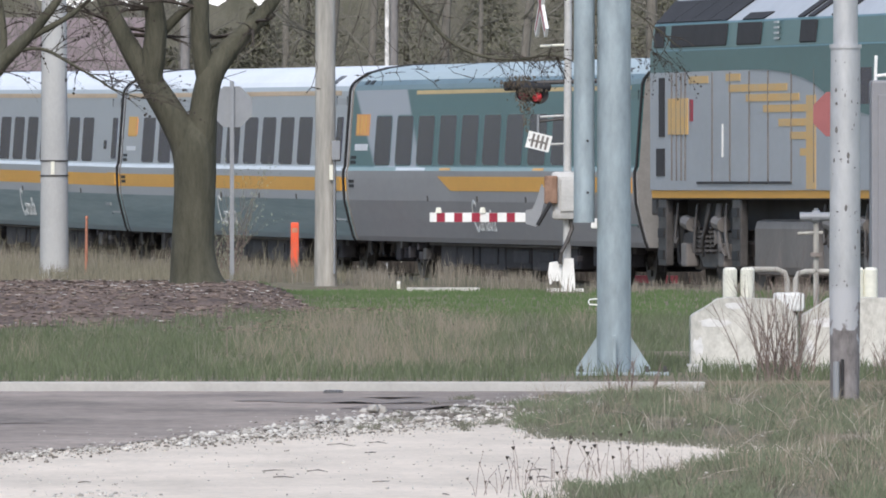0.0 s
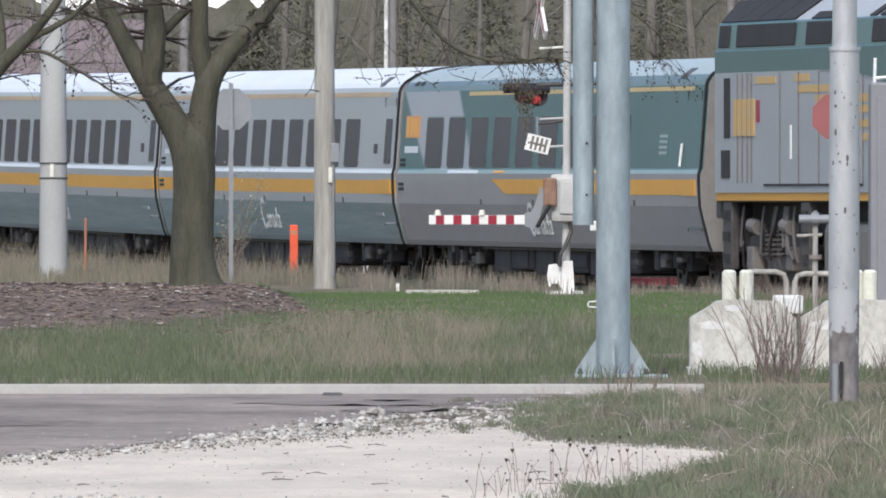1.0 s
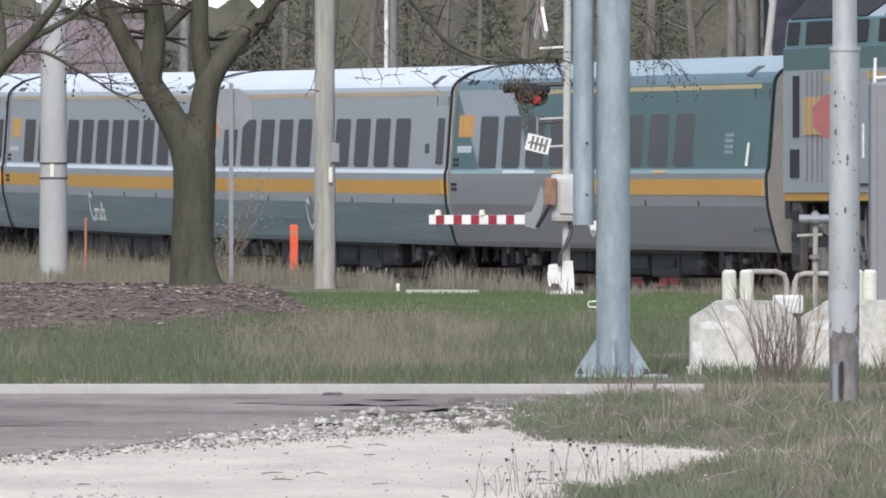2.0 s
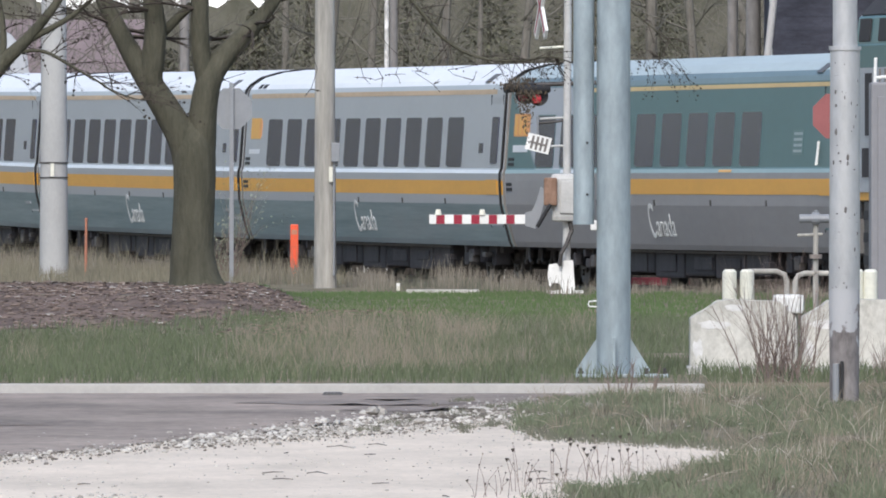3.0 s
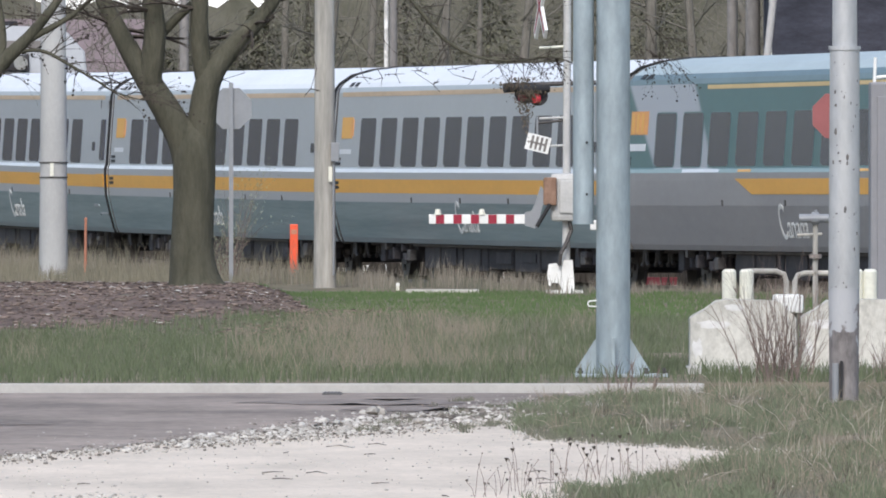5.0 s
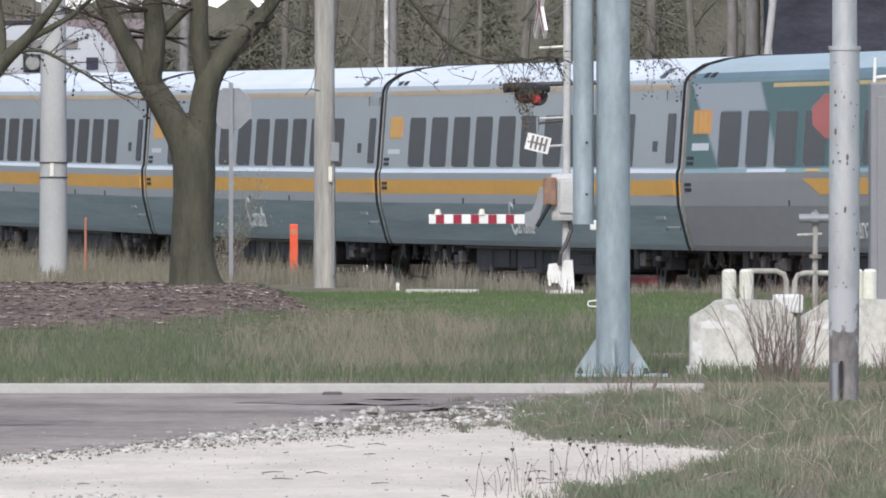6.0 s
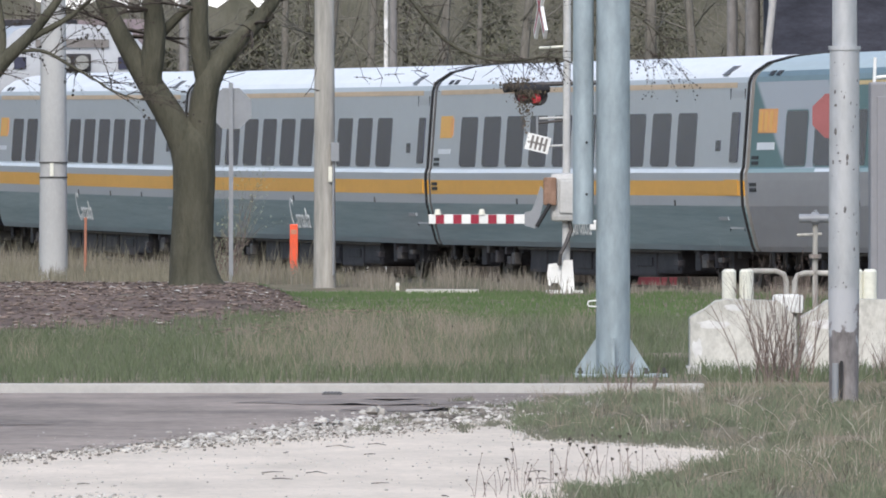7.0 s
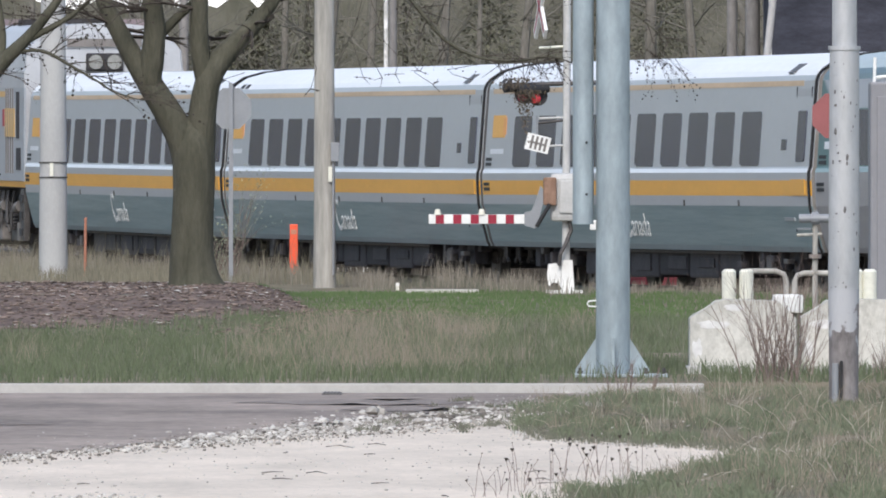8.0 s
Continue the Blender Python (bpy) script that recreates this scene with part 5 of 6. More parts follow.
gas_station()
cab = thing("equipment_cabinet", "tall grey equipment cabinet with a white bracket", "cabinet", at=px(5.03, 200))
part("case", boxed(0.0, 1.3, -0.5, 0.5, 0.0, 2.87, bevel=0.03), M["cabinet"], cab)
part("door", boxed(0.08, 0.62, -0.52, -0.5, 0.2, 2.7, bevel=0.01), M["cabinet"], cab)
part("bracket", rod(rodded((0.05, -0.4, 2.86), (0.06, -0.4, 3.16), 0.02), (0.05, -0.4, 2.92), (0.4, -0.4, 2.95), 0.02), M["white_paint"], cab)
slab = thing("concrete_slab", "flat pale concrete slab in the lawn", "slab", at=px(-0.08, 256))
part("slab", boxed(-0.48, 0.62, -0.6, 0.6, -0.05, 0.055, bevel=0.01), M["concrete"], slab)
M["red_board"] = mat("red_board", (0.2, 0.036, 0.046), 0.7, 0.0, 0.2, 2, 15, 0.1)
fen = thing("low_red_barrier", "low red boards beyond the rails", "barrier", at=(3.1, 281, ground_z(3.1, 281)))
part("board", boxed(0.0, 0.98, -0.05, 0.05, 0.14, 0.36, bevel=0.01), M["red_board"], fen)
for x in (0.08, 0.86):
    part("foot", boxed(x, x + 0.06, -0.08, 0.08, -0.05, 0.14), M["steel_grime"], fen)
part("rail", boxed(0.0, 0.98, -0.06, 0.06, 0.205, 0.225), M["kerb"], fen)
for x, y, w, h, m, label in ((-1.66, 315, 0.6, 0.10, "kerb", "low grey concrete block beyond the rails"), (-1.42, 313, 0.11, 0.16, "white_paint", "slim white stub beyond the rails"), (-1.08, 312, 0.09, 0.19, "white_paint", "slim white stub beyond the rails"),
                             (-0.82, 311, 0.09, 0.22, "cream", "slim cream stub beyond the rails"), (-2.52, 320, 0.22, 0.09, "kerb", "low grey concrete block beyond the rails"),
                             (1.07, 303, 0.4, 0.34, "concrete", "low pale concrete stub beyond the rails")):
    b = thing("concrete_stub", label, "concrete stub", "stubs beyond the rails", at=(x, y, ground_z(x, y) + 0.12))
    part("stub", boxed(-w / 2, w / 2, -0.25, 0.25, -0.3, h, bevel=0.025), M[m], b)
    part("stub_cap", boxed(-w / 2 - 0.012, w / 2 + 0.012, -0.27, 0.27, h, h + 0.03, bevel=0.01), M[m], b)

pipe = thing("scrap_rail", "rusty brown steel rail lying behind the mast", "steel rail", at=(2.1, 165, 0.1))
part("rail_head", boxed(-0.32, 0.34, -0.04, 0.04, 0.03, 0.075, bevel=0.01), M["rust"], pipe)
part("rail_foot", boxed(-0.32, 0.34, -0.07, 0.07, 0.0, 0.02), M["rust"], pipe)
grate = thing("drain_grate", "dark iron drain grate at the kerb", "drain grate", at=(-0.97, 148.5, 0.006))
part("plate", boxed(-0.085, 0.085, -0.5, 0.5, 0.0, 0.012), M["undergear"], grate)
for k in range(5):
    part("slat", boxed(-0.07 + 0.03 * k, -0.055 + 0.03 * k, -0.45, 0.45, 0.012, 0.018), M["steel_grime"], grate)
stake = thing("marker_stake", "short white marker stake in the grass", "stake", at=px(-0.70, 262))
part("stake", boxed(-0.025, 0.025, -0.02, 0.02, -0.05, 0.12, bevel=0.005), M["cream"], stake)
part("tip", boxed(-0.027, 0.027, -0.022, 0.022, 0.07, 0.115), M["white_paint"], stake)

# rails and ballast
M["ballast"] = mat("ballast", (0.07, 0.06, 0.055), 0.95, 0.0, 0.4, 3, 25, 0.6, 0.1, (1, 1, 1), 0, (0.2, 0.18, 0.16))
ss = [-140 + 5 * i for i in range(48)]
V, Fc = [], []
for s in ss:
    x, y, a = way(s)
    for d, z in ((-0.5, -0.1), (0.3, -0.02), (2.9, -0.02), (6.0, -0.03)):
        V.append((x + d * math.cos(a), y + d * math.sin(a), z - 0.12 + rail_z(s)))
Fc = [(4 * i + k, 4 * i + k + 1, 4 * i + k + 5, 4 * i + k + 4) for i in range(len(ss) - 1) for k in range(3)]
tagged(link_mesh("ballast_bed", V, Fc, [M["ballast"]]), "dark stone ballast under the rails", "ballast", kind="structure")
for d in (0.84, 2.34):
    pts = []
    for s in ss:
        x, y, a = way(s)
        pts.append((x + d * math.cos(a), y + d * math.sin(a), rail_z(s) - 0.05, 0.055))
    V, Fc = tubes([pts], 6)
    tagged(link_mesh("rail", V, Fc, [M["steel_grime"]]), "worn steel rail", "rail", kind="structure")


# ---- trees ----
def grow(paths, p, d, r, n, depth, rng, droop=0.0, spread_=0.5, step=0.35):
    """A branch from p towards d, with side branches."""
    p, d = Vector(p), Vector(d).normalized()
    path = [(*p, r)]
    r0 = r
    for i in range(n):
        d = (d + Vector((rng.gauss(0, 0.10), rng.gauss(0, 0.10), rng.gauss(0, 0.08) - droop))).normalized()
        p = p + d * step
        r = r0 * (1 - 0.75 * (i + 1) / n)
        path.append((*p, max(min(0.004, 0.45 * r0), r)))
        if depth > 0 and rng.random() < 0.75:
            q = Vector((rng.gauss(0, 1), rng.gauss(0, 1), rng.gauss(0.2, 0.7))).normalized()
            grow(paths, p, d * (1 - spread_) + q * spread_, r * 0.6, max(3, int(n * 0.7)), depth - 1, rng, droop, spread_, step * 0.8)
    paths.append(path)


M["old_leaf"] = leaf("old_leaf", (0.05, 0.046, 0.034), (0.20, 0.155, 0.115))


def verge_tree():
    rng = random.Random(3)
    x0, y0 = -3.32, 226.0
    z0 = ground_z(x0, y0)
    e = thing("tree", "bare forked street tree standing on the mulch mound", "tree", at=(x0, y0, z0))
    trunk = smooth_path([(0.02, 0, -0.08, 0.42), (0.0, 0, 0.08, 0.335), (-0.02, 0, 0.4, 0.295), (-0.01, 0, 1.1, 0.275), (0.0, 0, 1.55, 0.285), (0.0, 0, 1.85, 0.275), (0.0, 0, 2.1, 0.19), (0.0, 0, 2.3, 0.06)], 4)
    V, Fc = tubes([trunk], 20)
    V = [(x * (1 + 0.06 * noise.noise((x * 4, y * 4, z * 1.2))) + (0.09 * max(0, 0.5 - z) * max(0, x) / 0.3), y, z) for x, y, z in V]
    link_mesh("trunk", V, Fc, [M["bark"]], None, e, True)
    limbs = [
        [(-0.07, 0, 1.45, 0.19), (-0.13, 0, 1.9, 0.21), (-0.35, 0.0, 2.32, 0.19), (-0.62, 0.02, 2.75, 0.165), (-0.92, 0.05, 3.25, 0.13), (-1.28, 0.1, 4.0, 0.10), (-1.6, 0.2, 5.2, 0.06), (-1.8, 0.3, 6.6, 0.02)],
        [(-0.42, 0.0, 2.42, 0.09), (-0.57, -0.02, 2.75, 0.15), (-0.55, -0.05, 3.05, 0.158), (-0.52, -0.1, 3.5, 0.14), (-0.60, -0.2, 4.3, 0.11), (-0.5, -0.3, 5.6, 0.06), (-0.4, -0.5, 7.2, 0.02)],
        [(-0.45, 0.05, 3.35, 0.07), (-0.18, 0.1, 3.62, 0.06), (0.2, 0.2, 3.95, 0.05), (0.9, 0.3, 4.5, 0.03), (1.4, 0.4, 5.2, 0.012)],
        [(0.08, 0, 1.45, 0.18), (0.09, 0, 1.9, 0.20), (0.12, -0.03, 2.35, 0.185), (0.2, -0.05, 2.75, 0.17), (0.36, 0, 3.02, 0.155), (0.62, 0.1, 3.30, 0.13), (0.94, 0.2, 3.65, 0.10), (1.3, 0.3, 4.25, 0.07), (1.7, 0.4, 5.4, 0.03)],
        [(0.17, -0.03, 2.7, 0.14), (0.09, -0.05, 3.1, 0.13), (0.07, -0.1, 3.6, 0.12), (0.12, -0.2, 4.6, 0.09), (0.0, -0.3, 6.2, 0.04)],
        # long low bough over the gate
        [(1.2, 0.3, 4.1, 0.06), (2.0, 0.2, 4.45, 0.045), (2.6, 0.1, 4.15, 0.035), (2.95, 0.0, 3.75, 0.028), (3.35, 0.0, 3.28, 0.024), (3.8, 0.0, 3.05, 0.02), (4.3, 0, 3.0, 0.018), (4.75, 0, 3.06, 0.012), (5.1, 0, 2.95, 0.006)],
        [(1.6, 0.3, 4.35, 0.04), (3.0, 0.2, 4.6, 0.03), (4.6, 0.1, 4.35, 0.022), (5.5, 0.0, 3.9, 0.016), (6.1, 0, 3.45, 0.01), (6.5, 0, 3.12, 0.005)],
    ]
    for l in limbs:
        V, Fc = tubes([smooth_path(l, 4)], 12)
        link_mesh("limb", V, Fc, [M["bark"]], None, e, True)
    tw = []
    for l in limbs[:5]:
        for p, q in zip(l[2:], l[3:]):
            if p[2] > 3.2:
                for _ in range(3):
                    f = rng.random()
                    o = [a + (b - a) * f for a, b in zip(p, q)]
                    grow(tw, o[:3], (rng.gauss(0, 1), rng.gauss(0, 1), rng.uniform(-0.2, 0.8)), o[3] * 0.25, 8, 1, rng, 0.02, 0.4, 0.12)
    for l in limbs[5:]:
        for p, q in zip(l[1:], l[2:]):
            for _ in range(4):
                f = rng.random()
                o = [a + (b - a) * f for a, b in zip(p, q)]
                grow(tw, o[:3], (rng.gauss(0.3, 0.8), rng.gauss(0, 0.6), rng.uniform(-1.0, 0.3)), 0.008, 5, 1, rng, 0.08, 0.6, 0.085)
    lv, lf = [], []
    for _ in range(620):
        drop = abs(rng.gauss(0, 0.30))
        wide = 0.30 * max(0.15, 1 - drop / 0.75)
        c = Vector((4.42 - 0.25 * (drop < 0.16) * rng.random() + rng.gauss(0.05, 0.5) * wide, rng.gauss(0.0, 0.12), 2.78 - drop))
        s = rng.uniform(0.010, 0.030)
        q = Euler((rng.uniform(0, 6), rng.uniform(0, 6), rng.uniform(0, 6))).to_matrix()
        b = len(lv)
        lv += [tuple(c + q @ Vector(v)) for v in ((-s, 0, 0), (0, -s * 0.5, s * 0.2), (s, 0, 0), (0, s * 0.5, s * 0.2))]
        lf.append((b, b + 1, b + 2, b + 3))
    tagged(link_mesh("leaf_clump", lv, lf, [M["old_leaf"]], None, e), kind="stuff")
    for _ in range(26):
        c = (rng.gauss(4.45, 0.2), 0.0, 3.02)
        grow(tw, c, (rng.gauss(0, 0.8), rng.gauss(0, 0.4), rng.uniform(-1.0, 0.4)), 0.006, 5, 0, rng, 0.05, 0.5, 0.08)
    # drooping sprays at the end of the far bough, and long thin hangers
    for _ in range(17):
        f = rng.random()
        grow(tw, (5.45 + 1.05 * f, 0.0, 3.35 - 0.35 * f), (rng.gauss(0.5, 0.4), rng.gauss(0, 0.3), rng.uniform(-1.1, -0.3)), 0.004, 7, 1, rng, 0.05, 0.4, 0.075)
    for x in (0.62, 0.95, 1.5, 2.2, 2.35, 2.6, 2.72, 3.05, 3.6):
        top = float(np.interp(x, [0.6, 1.2, 2.0, 2.6, 2.95, 3.35, 3.8], [3.28, 4.1, 4.45, 4.15, 3.75, 3.28, 3.05]))
        low = rng.uniform(2.62, 2.95)
        path = [(x + 0.03 * rng.gauss(0, 1) * k, 0.1, top + (low - top) * k / 6, 0.004) for k in range(7)]
        tw.append(path)
        for _ in range(3):
            grow(tw, path[-1][:3], (rng.gauss(0, 1), rng.gauss(0, 0.4), rng.uniform(-0.5, 0.4)), 0.006, 3, 0, rng, 0.0, 0.4, 0.045)
    V, Fc = tubes(tw, 4)
    tagged(link_mesh("twig_crown", V, Fc, [M["twig"]], None, e), kind="stuff")
    # small swelling buds on the low boughs
    bv, bf = [], []
    for path in tw:
        if path[-1][0] > 0.5 or path[-1][0] < -0.9:
            for p in path[1:]:
                if rng.random() < 0.35:
                    b = len(bv)
                    s = rng.uniform(0.006, 0.018)
                    bv += [(p[0] - s, p[1], p[2]), (p[0] + s, p[1], p[2]), (p[0], p[1] - s, p[2] - s), (p[0], p[1] + s, p[2] + s)]
                    bf += [(b, b + 1, b + 2), (b, b + 3, b + 1), (b, b + 2, b + 3), (b + 1, b + 3, b + 2)]
    tagged(link_mesh("bud_growth", bv, bf, [M["twig"]], None, e), kind="stuff")
    return e


def left_tree():
    rng = random.Random(8)
    e = thing("tree", "bare tree with a low bough reaching over the verge", "tree", at=(-8.6, 224, 0.1))
    V, Fc = tubes([smooth_path([(0, 0, -0.1, 0.36), (0, 0, 0.8, 0.26), (0.05, 0, 2.2, 0.24), (0.0, 0, 4.0, 0.17), (0.1, 0, 7.0, 0.06)], 4)], 14)
    link_mesh("trunk", V, Fc, [M["bark"]], None, e, True)
    limbs = [[(0.05, 0, 2.0, 0.16), (1.1, 0, 2.45, 0.13), (2.4, 0, 2.9, 0.12), (2.85, 0, 3.3, 0.10), (3.2, 0, 3.65, 0.075), (3.6, 0, 4.2, 0.05), (3.9, 0, 5.0, 0.02)],
             [(2.75, 0, 3.2, 0.06), (2.78, 0.05, 3.6, 0.05), (2.7, 0.1, 4.2, 0.03)],
             [(3.0, 0, 3.45, 0.05), (3.3, 0, 3.62, 0.045), (3.7, 0, 3.85, 0.035), (4.1, 0, 4.2, 0.02)],
             [(2.9, 0, 3.35, 0.03), (3.3, -0.05, 3.38, 0.022), (3.65, -0.1, 3.2, 0.02), (4.0, -0.1, 3.0, 0.014), (4.3, -0.1, 2.82, 0.01), (4.65, -0.1, 2.72, 0.005)]]
    for l in limbs:
        V, Fc = tubes([smooth_path(l, 4)], 10)
        link_mesh("limb", V, Fc, [M["bark"]], None, e, True)
    tw = []
    for l in limbs:
        for p, q in zip(l[1:], l[2:]):
            for _ in range(3):
                f = rng.random()
                o = [a + (b - a) * f for a, b in zip(p, q)]
                grow(tw, o[:3], (rng.gauss(0.6, 0.6), rng.gauss(0, 0.5), rng.gauss(0.15, 0.45)), 0.010, 9, 1, rng, 0.03, 0.35, 0.075)
    V, Fc = tubes(tw, 4)
    tagged(link_mesh("twig_crown", V, Fc, [M["twig"]], None, e), kind="stuff")
    bv, bf = [], []
    for path in tw:
        for p in path[2:]:
            if rng.random() < 0.3:
                b, r = len(bv), rng.uniform(0.008, 0.022)
                bv += [(p[0] - r, p[1], p[2]), (p[0] + r, p[1], p[2]), (p[0], p[1] - r, p[2] - r), (p[0], p[1] + r, p[2] + r)]
                bf += [(b, b + 1, b + 2), (b, b + 3, b + 1), (b, b + 2, b + 3), (b + 1, b + 3, b + 2)]
    tagged(link_mesh("bud_growth", bv, bf, [M["twig"]], None, e), kind="stuff")
    return e


verge_tree()
left_tree()


def weed(at, label, h, n, seed):
    """Dry stalks with small seed heads."""
    rng = random.Random(seed)
    e = thing("weed", label, "weed", at=at)
    for _ in range(n):
        x, y, l = rng.gauss(0, 0.09), rng.gauss(0, 0.5), h * rng.uniform(0.25, 1.1)
        dx = rng.gauss(0, 0.05)
        V, Fc = tubes([[(x, y, -0.02, 0.0022), (x + dx * 0.4, y, l * 0.6, 0.0018), (x + dx, y, l, 0.0014)]], 4)
        st = link_mesh("stalk", V, Fc, [M["shrub"]], None, e)
        bm = bmesh.new()
        r = rng.choice((0.005, 0.007, 0.010, 0.015))
        bmesh.ops.create_cone(bm, cap_ends=True, segments=7, radius1=0.002, radius2=r, depth=1.5 * r, matrix=Matrix.Translation((x + dx, y, l + 0.6 * r)) @ Euler((rng.gauss(0, 0.25), rng.gauss(0, 0.3), 0)).to_matrix().to_4x4())
        part("seed_head", bm, M["twig"], st)
    return e


def shrub(at, label, h, n, seed):
    rng = random.Random(seed)
    e = thing("shrub", label, "shrub", at=at)
    tw = []
    for _ in range(n):
        tw = []
        grow(tw, (rng.gauss(0, 0.13), rng.gauss(0, 0.15), -0.02), (rng.gauss(0, 0.13), rng.gauss(0, 0.3), 1.0), rng.uniform(0.0050, 0.0080), 8, 2 if rng.random() < 0.3 else 1, rng, -0.01, 0.27, h * rng.uniform(0.06, 0.14))
        V, Fc = tubes(tw, 4)
        link_mesh("stem", V, Fc, [M["shrub"]], None, e)
    return e


def sapling(at, label, h, seed):
    """Thin stems with small opening leaves."""
    rng = random.Random(seed)
    e = thing("sapling", label, "sapling", at=at)
    tw = []
    for _ in range(7):
        grow(tw, (rng.gauss(0, 0.05), rng.gauss(0, 0.1), -0.02), (rng.gauss(0, 0.13), rng.gauss(0, 0.2), 1.0), 0.007, 9, 1, rng, -0.01, 0.3, h / 9)
    V, Fc = tubes(tw, 4)
    tagged(link_mesh("stem_growth", V, Fc, [M["shrub"]], None, e), kind="stuff")
    lv, lf = [], []
    for path in tw:
        for p in path[2:]:
            for _ in range(2):
                c = Vector(p[:3]) + Vector((rng.gauss(0, 0.03), rng.gauss(0, 0.05), rng.gauss(0, 0.03)))
                r = rng.uniform(0.009, 0.022)
                q = Euler((rng.uniform(0, 6), rng.uniform(0, 6), rng.uniform(0, 6))).to_matrix()
                b = len(lv)
                lv += [tuple(c + q @ Vector(v)) for v in ((-r, 0, 0), (0, -r * 0.5, r * 0.2), (r, 0, 0), (0, r * 0.5, r * 0.2))]
                lf.append((b, b + 1, b + 2, b + 3))
    tagged(link_mesh("leaf_growth", lv, lf, [M["young_leaf"]], None, e), kind="stuff")
    return e


M["young_leaf"] = leaf("young_leaf", (0.17, 0.195, 0.13), (0.36, 0.39, 0.29))
M["shrub"] = mat("shrub", (0.105, 0.078, 0.068), 0.9, 0.0, 0.3, 4, 20, 0.0, 0.2, (1, 1, 1), 0.7, (0.28, 0.22, 0.195))
shrub((2.98, 150.5, 0.06), "leafless brown shrub before the concrete barrier", 0.9, 36, 2)
sapling(px(-3.5, 279), "pale sapling with opening leaves beside the sign post", 1.45, 5)
sapling(px(-3.72, 280), "low pale sapling with opening leaves", 0.8, 6)
shrub((3.35, 164, 0.1), "dry twiggy shrub behind the gas pipes", 1.0, 14, 31)
for k, (x, y) in enumerate(((-0.35, 166), (0.1, 172), (-2.1, 160), (0.9, 170), (-1.3, 168), (1.9, 176))):
    weed((x, y, 0.1), "dark dry weed stalks standing in the verge", 0.42, 3, 60 + k)
shrub((3.95, 153, 0.08), "small dry shrub before the barrier", 0.5, 12, 7)
shrub((1.62, 147, 0.03), "dry low weeds at the road edge", 0.28, 9, 4)
for k, x in enumerate((0.28, 0.36, 0.55, 0.70, 0.80, 0.95, 1.12, 1.3)):
    weed((x, 104 + 1.2 * k, 0.0), "dry weed stalks with cupped seed heads in the gravel", 0.24, 7, 20 + k)

# ---- beyond the rails ----
M["wood_far"] = mat("wood_far", (0.09, 0.088, 0.074), 0.95, 0.0, 0.3, 0.25, 3, 0.0, 0.1, (1, 1, 0.5), 0.8, (0.195, 0.182, 0.156))
M["wood_back"] = mat("wood_back", (0.068, 0.070, 0.050), 0.95, 0.0, 0.3, 0.55, 2.5, 0.0, 0.1, (1, 1, 0.7), 0, (0.18, 0.17, 0.14))
def wood_top(x):
    """Height of the woods, lower where the sky shows over the house."""
    return 13 - 6.6 * smooth(-13.5, -11.5, x) * (1 - smooth(-4.6, -3.4, x)) + 0.5 * noise.noise((x * 1.3, 0, 5))


rng = random.Random(12)
tw = []
while len(tw) < 24000:
    x, y, z = rng.uniform(-17, 17), rng.uniform(425, 470), rng.uniform(0.2, 11)
    if z > wood_top(x) - 1.4 and rng.random() < 0.93:
        continue
    a, l = rng.gauss(0, 1.0), rng.uniform(0.2, 1.1)
    r = rng.choice((0.004, 0.006, 0.009, 0.014))
    dx, dz = l * math.sin(a), l * math.cos(a)
    tw.append([(x, y, z, r), (x + dx * 0.5 + rng.gauss(0, 0.08), y, z + dz * 0.5, r * 0.8), (x + dx, y, z + dz, r * 0.3)])
V, Fc = tubes(tw, 3)
tagged(link_mesh("woodland_brush", V, Fc, [M["wood_far"]]), "bare brown woodland brush beyond the railway", "woods", kind="stuff")
tw = []
for _ in range(1500):
    x, y, z = rng.uniform(-12.5, -5.5), rng.uniform(385, 398), rng.uniform(1.5, 8)
    a, l = rng.gauss(0, 0.8), rng.uniform(0.3, 1.2)
    tw.append([(x, y, z, 0.012), (x + l * math.sin(a) * 0.5 + rng.gauss(0, 0.08), y, z + l * math.cos(a) * 0.5, 0.009), (x + l * math.sin(a), y, z + l * math.cos(a), 0.004)])
V, Fc = tubes(tw, 3)
tagged(link_mesh("garden_brush", V, Fc, [M["wood_far"]]), "bare bushes before the brown-roofed house", "bushes", kind="stuff")
rows = []
for _ in range(17000):
    s = rng.uniform(-120, 70)
    x, y, a = way(s)
    d = rng.uniform(4.1 if s < 10 else 5.8, 8.5)
    h = rng.uniform(0.35, 1.0)
    rows.append((x + d * math.cos(a), y + d * math.sin(a), rail_z(s) - 0.3, h, rng.uniform(0.02, 0.05), rng.uniform(-0.3, 0.3) * h))
blades("undergrowth", rows, M["undergrowth"], "dark brown undergrowth beyond the rails", "undergrowth")
V = [(x, 480 + 3 * noise.noise((x * 0.1, 0, 2)), z * wood_top(x)) for z in np.linspace(-0.04, 1, 10) for x in np.linspace(-120, 120, 601)]
Fc = [(j * 601 + i, j * 601 + i + 1, (j + 1) * 601 + i + 1, (j + 1) * 601 + i) for j in range(9) for i in range(600)]
tagged(link_mesh("backdrop", V, Fc, [M["wood_back"]]), "dense dark woodland in the distance", "woods", kind="structure")


